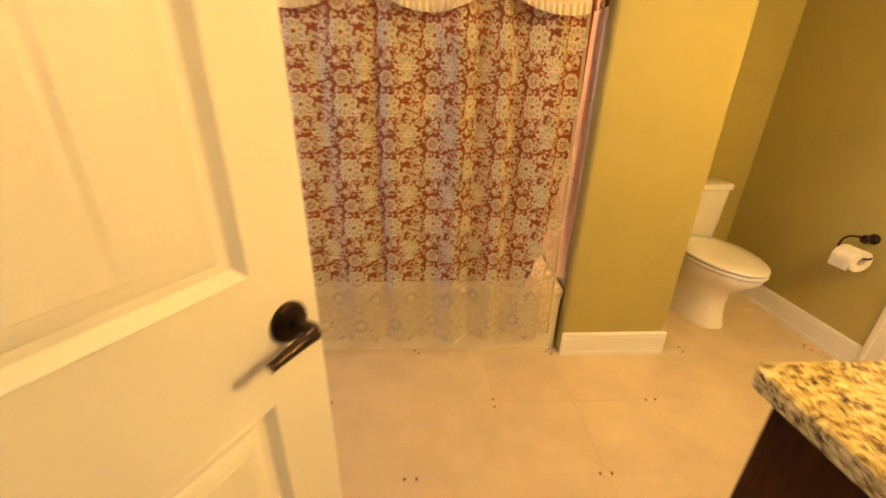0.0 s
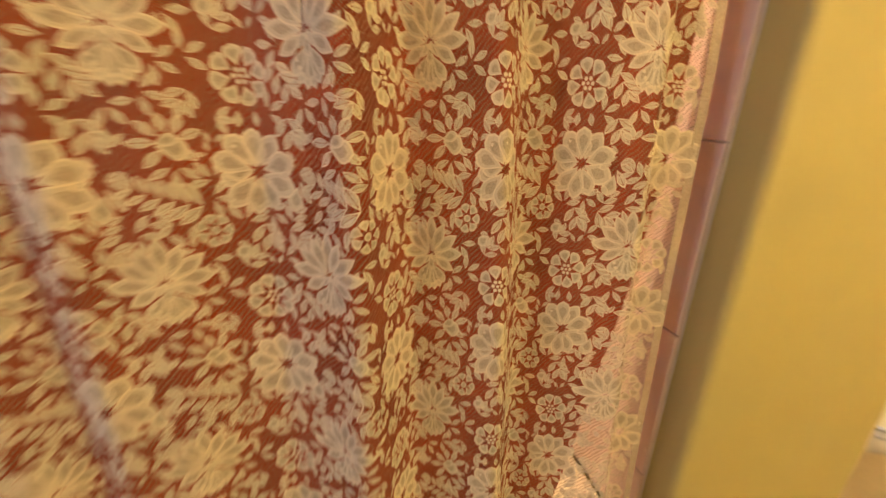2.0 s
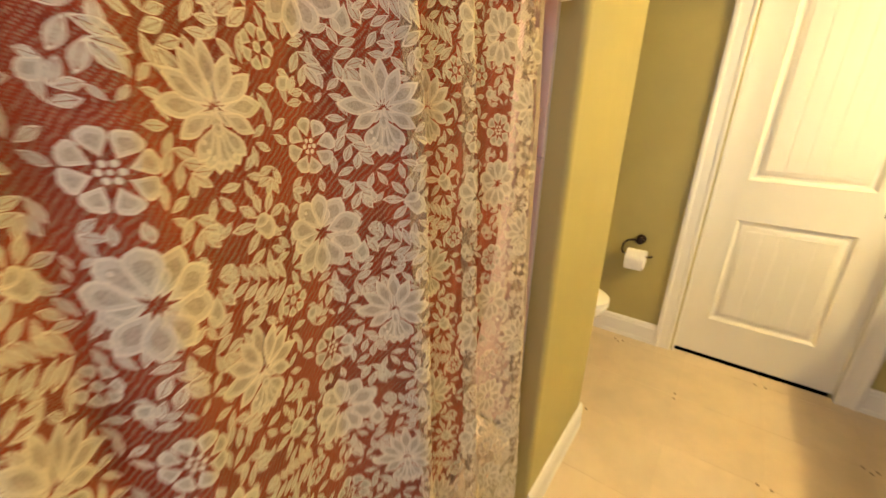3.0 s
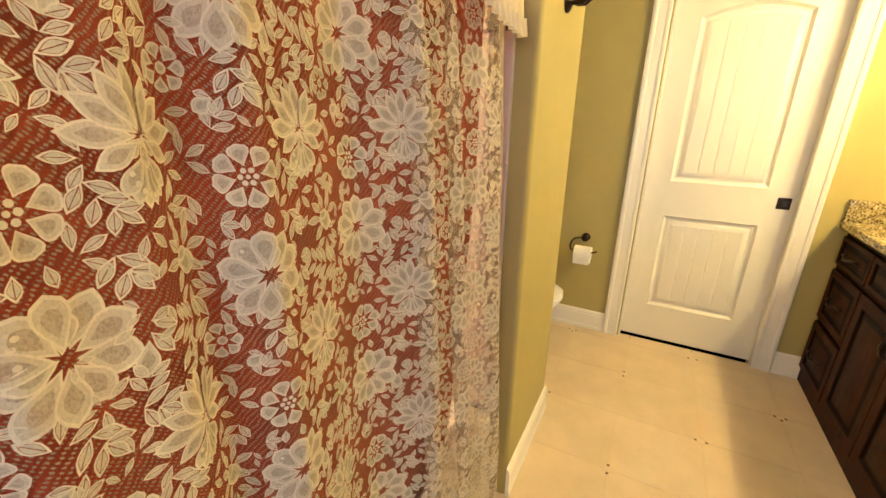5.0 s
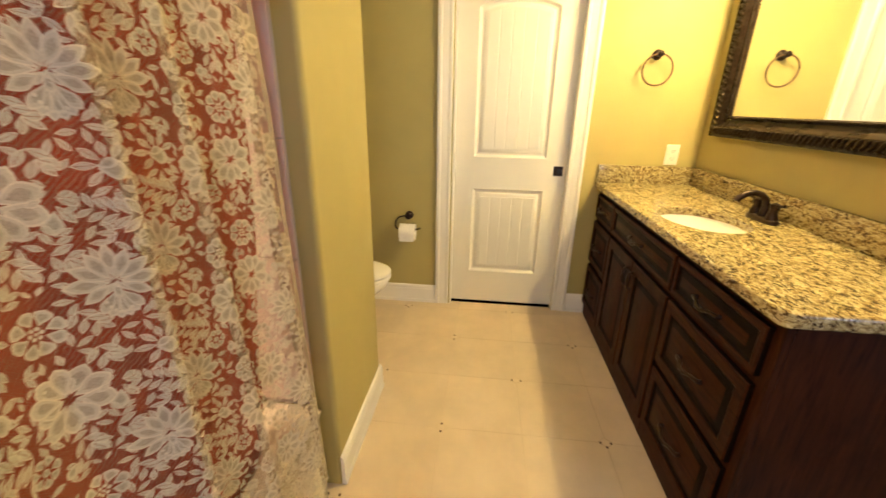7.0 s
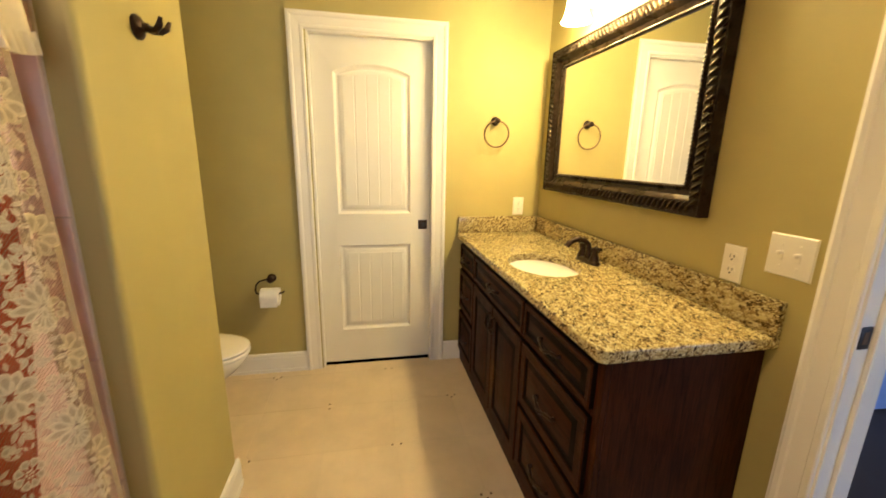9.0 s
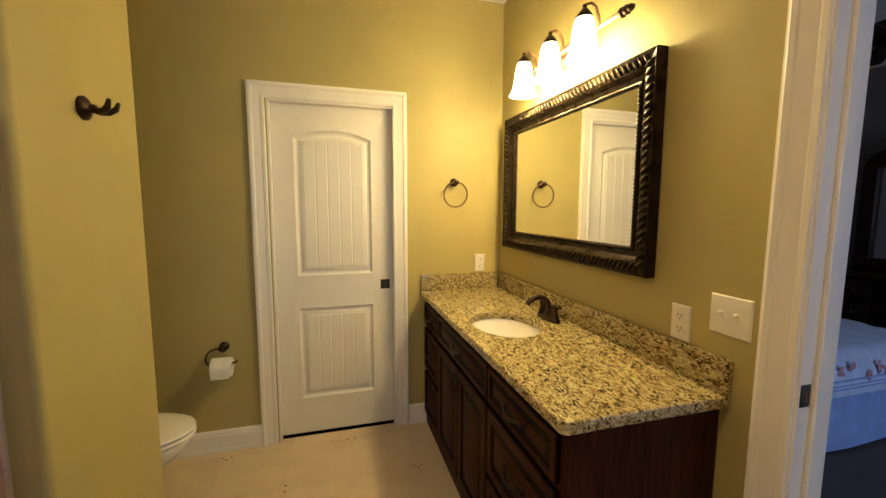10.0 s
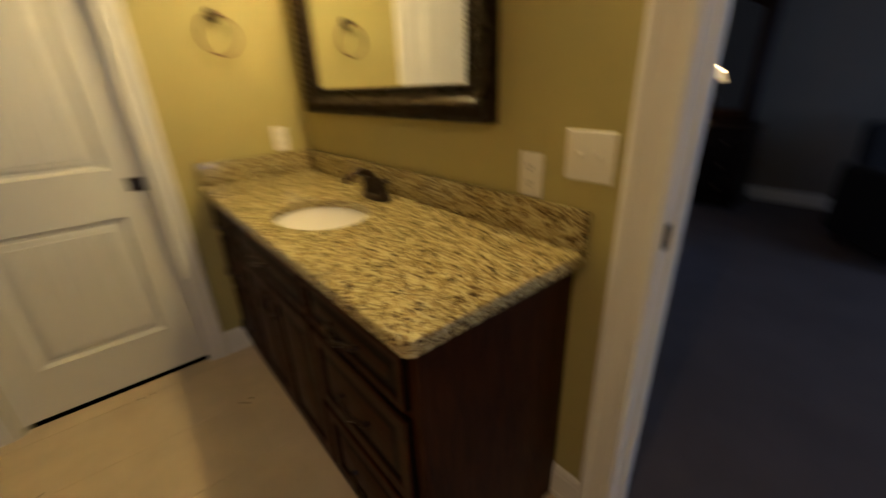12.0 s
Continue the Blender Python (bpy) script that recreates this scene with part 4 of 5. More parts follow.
def towel_ring():
    e = thing("towel_ring", wall_pose(XB, -0.27, 1.596, "-x"), "oil rubbed bronze towel ring on the khaki wall", "towel ring")
    bm = lathe([(0.027, 0), (0.027, 0.006), (0.020, 0.011), (0.011, 0.018), (0.011, 0.04), (0.016, 0.047), (0.016, 0.058), (0.004, 0.064)], 20)
    bmesh.ops.transform(bm, matrix=pose(0, 0, 0, -90), verts=bm.verts)
    part("post", bm, BRONZE, e)
    pts = [Vector((0.078 * math.sin(a), 0.05 - 0.012 * (1 - math.cos(a)) / 2, -0.078 + 0.078 * math.cos(a))) for a in [2 * math.pi * k / 40 for k in range(40)]]
    part("ring", tube(pts, 0.0046, 10, closed=True), BRONZE_LIGHT, e)


towel_ring()


def robe_hook():
    e = thing("robe_hook", wall_pose(1.676, STUB_Y, 1.68, "-y"), "double oil rubbed bronze robe hook on the partition", "robe hook")
    bm = lathe([(0.030, 0), (0.030, 0.006), (0.024, 0.012), (0.012, 0.018), (0.010, 0.03)], 24)
    bmesh.ops.transform(bm, matrix=pose(0, 0, 0, -90), verts=bm.verts)
    part("rose", bm, BRONZE, e)
    for s in (-1, 1):
        pts = [(0, 0.02, 0.0), (0.004 * s, 0.035, -0.006), (0.012 * s, 0.050, -0.006), (0.020 * s, 0.062, 0.004), (0.024 * s, 0.068, 0.022)]
        part("prong", tube(pts, 0.0075, 10, taper=[1.3, 1.25, 1.1, 1.0, 0.6]), BRONZE, e)


robe_hook()


# ---- vanity ----
VX0, VX1, VY, VTOP = 1.292, 2.897, -0.085, 0.862


def bow_pull(parent, x, z, length=0.130, vertical=False):
    """A thin bowed pull with two feet, standing out from the front (local y)."""
    h = length / 2
    pts = [(-h, 0.0, 0), (-h, 0.012, 0.001), (-h * 0.86, 0.017, 0.004), (-h * 0.55, 0.019, 0.001), (-h * 0.2, 0.026, -0.007), (h * 0.2, 0.026, -0.007), (h * 0.55, 0.019, 0.001), (h * 0.86, 0.017, 0.004), (h, 0.012, 0.001), (h, 0.0, 0)]
    if vertical:
        pts = [(c, b, a) for a, b, c in pts]
    part("handle", tube([(x + a, b + 0.0205, z + c) for a, b, c in pts], 0.0058, 8, taper=[1.5, 1.2, 1, 1, 1.25, 1.25, 1, 1, 1.2, 1.5]), BRONZE, parent, "dark bronze bow pull")


def front_panel(name, parent, x0, x1, z0, z1, rail, handle):
    """A drawer front or door with frame and raised field, proud of the cabinet's face."""
    cx, cz = (x0 + x1) / 2, (z0 + z1) / 2
    w, h = (x1 - x0) / 2, (z1 - z0) / 2
    bm = bmesh.new()
    steps = [(0.0, 0.0), (0.0, 0.015), (0.004, 0.0195), (rail - 0.004, 0.0195), (rail, 0.017), (rail + 0.006, 0.010), (rail + 0.011, 0.010), (rail + min(0.030, 0.45 * min(w, h)), 0.0165)]
    rings = [[Vector((sx * (w - d), y, sz * (h - d))) for sx, sz in ((-1, -1), (1, -1), (1, 1), (-1, 1))] for d, y in steps if w - d > 0.01 and h - d > 0.006]
    add_rings(bm, rings)
    for f in bm.faces:
        # dark glaze wiped into the grooves and left along the outer edge
        deep = max(v.co.y for v in f.verts)
        if f.normal.y < 0.999 and (0.009 < min(v.co.y for v in f.verts) < 0.011 and deep < 0.0175) or deep < 0.0155:
            f.material_index = 1
    ob = part(name, bm, [CABINET if h > w * 0.8 else CABINET_H, GLAZE], parent, "", 25)
    ob.matrix_basis = pose(cx, 0, cz)
    if handle == "mid":
        bow_pull(ob, 0, 0)
    elif handle == "left":
        bow_pull(ob, -w + 0.03, h - 0.085, 0.08, True)
    elif handle == "right":
        bow_pull(ob, w - 0.03, h - 0.085, 0.08, True)


def vanity():
    # local x runs along the wall, y out of the cabinet's face
    e = thing("vanity_cabinet", pose(0, VY, 0), "dark stained cherry vanity cabinet under a granite top", "vanity cabinet")
    part("side_panel", box(VX0, VX0 + 0.018, YE - VY + 0.004, -0.02, 0.0, VTOP), CABINET, e)
    part("side_panel", box(VX1 - 0.018, VX1, YE - VY + 0.004, -0.02, 0.0, VTOP), CABINET, e)
    part("back_panel", box(VX0 + 0.018, VX1 - 0.018, YE - VY + 0.004, YE - VY + 0.012, 0.0, VTOP), CABINET, e)
    part("bottom_panel", box(VX0 + 0.018, VX1 - 0.018, YE - VY + 0.012, -0.02, 0.08, 0.096), CABINET_H, e)
    cols = [(VX0, VX0 + 0.045), (1.785, 1.825), (2.515, 2.55), (VX1 - 0.032, VX1)]
    for a, b in cols:
        part("stile", box(a, b, -0.02, 0.0, 0.0, VTOP, 0.0012, 1), CABINET, e)
    for (_, a), (b, _) in zip(cols, cols[1:]):
        part("top_rail", box(a, b, -0.02, 0.0, VTOP - 0.04, VTOP, 0.0012, 1), CABINET_H, e)
        part("base_rail", box(a, b, -0.02, 0.0, 0.0, 0.10, 0.0012, 1), CABINET_H, e)
        part("mid_rail", box(a, b, -0.02, 0.0, 0.655, 0.695, 0.0012, 1), CABINET_H, e)
    for a, b in ((VX0 + 0.045, 1.785), (2.55, VX1 - 0.032)):
        part("mid_rail", box(a, b, -0.02, 0.0, 0.365, 0.405, 0.0012, 1), CABINET_H, e)
    g = 0.008
    for a, b, pull in ((VX0 + 0.040 - g, 1.790 + g, 0.03), (2.545 - g, VX1 - 0.036 + g, 0.024)):
        front_panel("drawer_front", e, a, b, 0.688, 0.828, pull * 0.75, "mid")
        front_panel("drawer_front", e, a, b, 0.398, 0.662, pull + 0.012, "mid")
        front_panel("drawer_front", e, a, b, 0.094, 0.372, pull + 0.012, "mid")
    front_panel("drawer_front", e, 1.812, 2.528, 0.688, 0.828, 0.022, "mid")
    front_panel("cabinet_door", e, 1.812, 2.168, 0.094, 0.662, 0.052, "right")
    front_panel("cabinet_door", e, 2.172, 2.528, 0.094, 0.662, 0.052, "left")


vanity()

SINK_C, SINK_R = (2.09, -0.272), (0.205, 0.155)


def countertop():
    e = thing("countertop", pose(0, 0, 0), "polished gold and brown granite vanity top with backsplash", "countertop")
    x0, x1, y0, y1, z0, z1 = 1.262, XB - 0.001, YE + 0.001, -0.045, VTOP + 0.0, 0.898
    bm = bmesh.new()
    n = 48
    # slab outline, front corner rounded; one ring of points facing the sink hole
    def edge(a):
        """Where a ray from the sink's middle leaves the slab."""
        c, s = math.cos(a), math.sin(a)
        t = min([(x1 - SINK_C[0]) / c if c > 1e-6 else 9, (x0 - SINK_C[0]) / c if c < -1e-6 else 9, (y1 - SINK_C[1]) / s if s > 1e-6 else 9, (y0 - SINK_C[1]) / s if s < -1e-6 else 9])
        return SINK_C[0] + t * c, SINK_C[1] + t * s
    r = 0.035
    angs = sorted([2 * math.pi * k / n for k in range(n)] + [math.atan2(y - SINK_C[1], x - SINK_C[0]) % (2 * math.pi) for x, y in ((x1, y1), (x1, y0), (x0, y0))] + [math.atan2(y1 - r + r * math.sin(q) - SINK_C[1], x0 + r - r * math.cos(q) - SINK_C[0]) % (2 * math.pi) for q in [math.pi / 2 * k / 5 for k in range(6)]])
    out = []
    for a in angs:
        x, y = edge(a)
        if x < x0 + r and y > y1 - r:
            # slide onto the rounded corner
            q = math.atan2(y - (y1 - r), (x0 + r) - x)
            x, y = x0 + r - r * math.cos(q), y1 - r + r * math.sin(q)
        out.append((x, y))
    def shrink(d):
        return [(min(max(x, x0 + d), x1), min(y, y1 - d)) for x, y in out]
    def hole(k):
        return [(SINK_C[0] + (SINK_R[0] + k) * math.cos(a) , SINK_C[1] + (SINK_R[1] + k) * math.sin(a)) for a in angs]
    rings = [(hole(0.0), z0), (hole(0.0), z1 - 0.003), (hole(0.003), z1), (shrink(0.006), z1), (shrink(0.0015), z1 - 0.003), (shrink(0.0), z1 - 0.008), (shrink(0.0), z0 + 0.006), (shrink(0.004), z0), (hole(0.0), z0)]
    add_rings(bm, [[Vector((x, y, z)) for x, y in pts] for pts, z in rings], True, False, False)
    bmesh.ops.remove_doubles(bm, verts=bm.verts, dist=0.0001)
    part("slab", bm, GRANITE, e, "", 30)
    part("backsplash", box(x0 + 0.0, x1 - 0.022, y0, y0 + 0.02, z1 + 0.0005, z1 + 0.104, 0.002, 2), GRANITE, e)
    part("side_splash", box(x1 - 0.0215, x1 - 0.001, y0, y1 - 0.006, z1 + 0.0005, z1 + 0.104, 0.002, 2), GRANITE, e)
    s = thing("sink", pose(SINK_C[0], SINK_C[1], 0), "white oval undermount sink set in the granite top", "sink")
    bm = bmesh.new()
    add_rings(bm, [circle(0, 0, z, SINK_R[0] + k, SINK_R[1] + k, 48) for z, k in ((z0 - 0.010, 0.03), (z0 - 0.001, 0.03), (z0 - 0.001, 0.004), (z0 - 0.012, -0.002), (z0 - 0.05, -0.02), (z0 - 0.10, -0.06), (z0 - 0.125, -0.10), (z0 - 0.128, -0.13))], True, False, True)
    part("basin", bm, PORCELAIN, s, "", 50)
    dr = lathe([(0.021, 0), (0.021, 0.003), (0.012, 0.004)], 16)
    part("drain", dr, BRONZE, s).matrix_basis = pose(0, 0, z0 - 0.1275)


countertop()


def faucet():
    e = thing("faucet", pose(2.10, -0.505, 0.898), "oil rubbed bronze faucet with two lever handles on the granite", "faucet")
    bm = bmesh.new()
    add_rings(bm, [circle(0, 0, z, 0.083 - k, 0.029 - k, 32, 3) for z, k in ((0, 0.0), (0.010, 0.0), (0.016, 0.004), (0.020, 0.012))])
    part("base_plate", bm, BRONZE, e)
    pts = [(0, 0, 0.015), (0, 0, 0.06), (0, 0.006, 0.085), (0, 0.025, 0.104), (0, 0.055, 0.112), (0, 0.085, 0.106), (0, 0.108, 0.090), (0, 0.116, 0.076)]
    part("spout", tube(pts, 0.0125, 14, taper=[1.5, 1.25, 1.1, 1.0, 1.0, 1.0, 1.05, 1.1]), BRONZE, e)
    for s in (-1, 1):
        b = lathe([(0.023, 0.015), (0.021, 0.03), (0.015, 0.045), (0.015, 0.056), (0.019, 0.064), (0.017, 0.078), (0.004, 0.084)], 18)
        bmesh.ops.transform(b, matrix=pose(0.051 * s, 0, 0), verts=b.verts)
        h = part("handle", b, BRONZE, e)
        part("lever", tube([(0.051 * s, 0, 0.070), (0.066 * s, 0.0, 0.074), (0.098 * s, 0.004, 0.080), (0.108 * s, 0.005, 0.083)], 0.006, 10, taper=[1.2, 1.1, 0.8, 1.1]), BRONZE, h)


faucet()


def wall_plate(name, m, w, h, label, category):
    e = thing(name, m, label, category)
    bm = bmesh.new()
    add_rings(bm, [[Vector((sx * (w / 2 - d), y, sz * (h / 2 - d))) for sx, sz in ((-1, -1), (1, -1), (1, 1), (-1, 1))] for d, y in ((0, 0), (0, 0.003), (0.003, 0.006), (0.006, 0.0065))])
    part("plate", bm, PLASTIC, e, "", 25)
    return e


def screw(parent, x, z):
    bm = lathe([(0.0035, 0), (0.0035, 0.001), (0.002, 0.0014)], 10)
    bmesh.ops.transform(bm, matrix=pose(x, 0.0063, z, -90), verts=bm.verts)
    part("screw", bm, PLASTIC, parent)


def outlet(m, label):
    e = wall_plate("power_outlet", m, 0.072, 0.116, label, "power outlet")
    for z in (-0.021, 0.021):
        b = bmesh.new()
        add_rings(b, [[Vector((q.x, y, q.y + z)) for q in circle(0, 0, 0, 0.017, 0.0145, 20, 3)] for y in (0.005, 0.0085)])
        f = part("receptacle", b, PLASTIC, e)
        b = bmesh.new()
        for x in (-0.0065, 0.0065):
            add_box(b, x - 0.0012, x + 0.0012, 0.0086, 0.0092, z - 0.001, z + 0.008)
        add_box(b, -0.0025, 0.0025, 0.0086, 0.0092, z - 0.010, z - 0.0055)
        part("slots", b, SLOT, f)
    screw(e, 0, 0)
    return e


outlet(wall_pose(1.445, YE, 1.064, "+y"), "ivory double power outlet above the granite backsplash")
outlet(wall_pose(XB, -0.455, 1.068, "-x"), "ivory double power outlet on the end wall")
_e = wall_plate("light_switch", wall_pose(1.283, YE, 1.127, "+y"), 0.122, 0.116, "ivory double toggle light switch beside the door", "light switch")
for _x, _up in ((-0.023, 1), (0.023, 1)):
    part("toggle", box(_x - 0.005, _x + 0.005, 0.005, 0.021, 0.002, 0.012, 0.002, 2), PLASTIC, _e)
    part("toggle_bezel", box(_x - 0.007, _x + 0.007, 0.005, 0.0082, -0.013, 0.013, 0.001, 1), PLASTIC, _e)
    for _z in (-0.03, 0.03):
        screw(_e, _x, _z)


# ---- mirror and lights over the vanity ----
def vanity_mirror():
    x0, x1, z0, z1 = 1.562, 2.748, 1.19, 1.972
    w = 0.102
    e = thing("vanity_mirror", pose(x0 + w, YE + 0.004, z0 + w), "mirror in a carved black and bronze frame above the vanity", "mirror")
    prof = [(0.0, 0.0), (0.0, 0.018), (0.006, 0.022), (0.014, 0.020), (0.018, 0.014), (0.034, 0.020), (0.046, 0.034), (0.052, 0.038), (0.092, 0.042), (0.100, 0.046), (w, 0.042), (w, 0.0)]
    W, H = x1 - x0 - 2 * w, z1 - z0 - 2 * w
    sides = (("bottom", pose(0, 0, 0) @ Matrix.Diagonal((1, 1, -1, 1)), W), ("top", pose(0, 0, H), W), ("left", Matrix(((0, 0, -1, 0), (0, 1, 0, 0), (1, 0, 0, 0), (0, 0, 0, 1))), H), ("right", Matrix(((0, 0, 1, W), (0, 1, 0, 0), (1, 0, 0, 0), (0, 0, 0, 1))), H))
    part("glass", box(-0.004, W + 0.004, 0.004, 0.012, -0.004, H + 0.004), MIRROR, e, "", None)
    rng = random.Random(4)
    for _, m, ln in sides:
        b = frame_side(prof, ln)
        bmesh.ops.transform(b, matrix=m, verts=b.verts)
        rail = part("frame_rail", b, FRAMEWOOD, e, "", 25)
        # carved leaf scrolls along the outer band
        c = bmesh.new()
        total = ln + 2 * 0.07
        count = int(total / 0.027)
        for k in range(count):
            u = -0.07 + total * (k + 0.5) / count
            turn = 0.75
            for du, dv, rr, ll in ((0, 0, 0.0075, 0.020), (0.007, 0.011, 0.0055, 0.010), (-0.007, -0.010, 0.0055, 0.010)):
                g = bmesh.ops.create_icosphere(c, subdivisions=2, radius=1.0)
                mm = Matrix.Translation((u + du, 0.041, 0.072 + dv)) @ pose(0, 0, 0, 0, 40 * turn + rng.uniform(-8, 8), 0) @ Matrix.Diagonal((rr * 0.8, 0.010, ll * 0.85, 1))
                bmesh.ops.transform(c, matrix=mm, verts=g["verts"])
        # beads along the inner lip
        nb = int(ln / 0.014)
        for k in range(nb):
            g = bmesh.ops.create_icosphere(c, subdivisions=1, radius=0.0052)
            bmesh.ops.transform(c, matrix=Matrix.Translation((ln * (k + 0.5) / nb, 0.0225, 0.007)), verts=g["verts"])
        bmesh.ops.transform(c, matrix=m, verts=c.verts)
        part("carving", c, FRAMEWOOD_LIT, rail, "carved leaf scrolls rubbed with bronze", 60)["kind"] = "stuff"


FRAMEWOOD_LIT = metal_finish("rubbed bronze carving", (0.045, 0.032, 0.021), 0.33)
vanity_mirror()


def vanity_light():
    e = thing("vanity_light", pose(0, YE, 0), "three-lamp bronze vanity light with frosted bell shades, lit", "wall light")
    zb = 2.145
    part("bar", tube([(1.74, 0.055, zb), (2.48, 0.055, zb)], 0.013, 14), BRONZE_LIGHT, e)
    for x, s in ((1.74, -1), (2.48, 1)):
        b = lathe([(0.013, 0), (0.019, 0.006), (0.019, 0.014), (0.012, 0.02), (0.018, 0.028), (0.018, 0.036), (0.011, 0.042), (0.014, 0.05), (0.012, 0.058), (0.006, 0.066), (0.001, 0.074)], 18)
        bmesh.ops.transform(b, matrix=pose(x, 0.055, zb, 0, 90 * s), verts=b.verts)
        part("finial", b, BRONZE, e)
    b = bmesh.new()
    add_rings(b, [[Vector((q.x + 2.11, y, q.y + zb)) for q in circle(0, 0, 0, 0.09 - k, 0.058 - k, 32)] for y, k in ((0.001, 0), (0.012, 0), (0.02, 0.008), (0.045, 0.03))])
    part("backplate", b, BRONZE_LIGHT, e)
    for x in LAMP_X:
        y = LAMP_Y - YE
        arm = [(x, 0.055, zb), (x, 0.060, zb + 0.045), (x, 0.075, zb + 0.078), (x, 0.098, zb + 0.088), (x, y - 0.006, zb + 0.080), (x, y, zb + 0.066)]
        part("arm", tube(arm, 0.0065, 10), BRONZE_LIGHT, e)
        b = lathe([(0.004, 0.088), (0.010, 0.082), (0.008, 0.074), (0.014, 0.066), (0.026, 0.052), (0.032, 0.040), (0.031, 0.022), (0.028, 0.020)], 20)
        bmesh.ops.transform(b, matrix=pose(x, y, zb - 0.006), verts=b.verts)
        part("socket_cup", b, BRONZE, e)
        b = bmesh.new()
        outer = [(0.030, 0.030), (0.037, 0.012), (0.043, -0.02), (0.047, -0.06), (0.052, -0.09), (0.062, -0.118), (0.071, -0.132)]
        rings = [circle(x, y, zb + h, r, n=28) for r, h in outer] + [circle(x, y, zb + h, r - 0.004, n=28) for r, h in outer[::-1]]
        add_rings(b, rings, True, False, True)
        part("shade", b, SHADEGLASS, e, "lit frosted white bell shade", 60)


vanity_light()

# ---- bedroom beyond the way in ----
BY = YE - 0.12
structure("floor_bedroom", box(BED_X0, BED_X1, BED_Y, BY + 0.06, -0.12, 0.006), CARPET, "dark grey bedroom carpet", "floor")
structure("ceiling_bedroom", box(BED_X0 - 0.1, BED_X1 + 0.1, BED_Y - 0.12, BY, BED_Z, BED_Z + 0.1), CEIL, "white bedroom ceiling", "ceiling")
structure("wall_bedroom_north_west", box(BED_X0, XL - 0.1, BY, BY + 0.1, -0.12, BED_Z), BEDWALL, "taupe bedroom wall", "wall")
structure("wall_bedroom_north_east", box(XB + 0.14, BED_X1, BY, BY + 0.1, -0.12, BED_Z), BEDWALL, "taupe bedroom wall", "wall")
structure("wall_bedroom_east", box(BED_X1, BED_X1 + 0.1, BED_Y, BY + 0.1, -0.12, BED_Z), BEDWALL, "taupe bedroom wall", "wall")
WY0, WY1, WZ0, WZ1 = -3.65, -1.45, 0.65, 2.25
_b = bmesh.new()
add_box(_b, BED_X0 - 0.1, BED_X0, BED_Y, WY0, -0.12, BED_Z)
add_box(_b, BED_X0 - 0.1, BED_X0, WY1, BY + 0.1, -0.12, BED_Z)
add_box(_b, BED_X0 - 0.1, BED_X0, WY0, WY1, -0.12, WZ0)
add_box(_b, BED_X0 - 0.1, BED_X0, WY0, WY1, WZ1, BED_Z)
structure("wall_bedroom_west", _b, BEDWALL, "taupe bedroom wall with a window", "wall")
structure("wall_bedroom_south", box(BED_X0 - 0.1, BED_X1 + 0.1, BED_Y - 0.12, BED_Y, -0.12, BED_Z), BEDWALL, "taupe bedroom wall behind the dresser", "wall")
_w = thing("window_1", wall_pose(BED_X0, (WY0 + WY1) / 2, WZ0, "+x"), "white bedroom window letting in dusk daylight", "window", kind="structure")
for _x in (-1.07, -0.36, 0.36, 1.07):
    part("window_frame", box(_x - 0.03, _x + 0.03, -0.08, -0.03, 0, WZ1 - WZ0, 0.004), TRIM, _w)
for _z in (0.03, 0.8, 1.57):
    part("window_frame", box(-1.05, 1.05, -0.078, -0.032, _z - 0.03, _z + 0.03, 0.004), TRIM, _w)
_b = tagged(link_mesh("baseboard", profile_run(BASE, 0, BED_X1 - BED_X0), TRIM, None, "", 20), "white painted bedroom baseboard", "baseboard", kind="structure")
_b.matrix_world = wall_pose(BED_X0, BED_Y, 0.006, "+y")


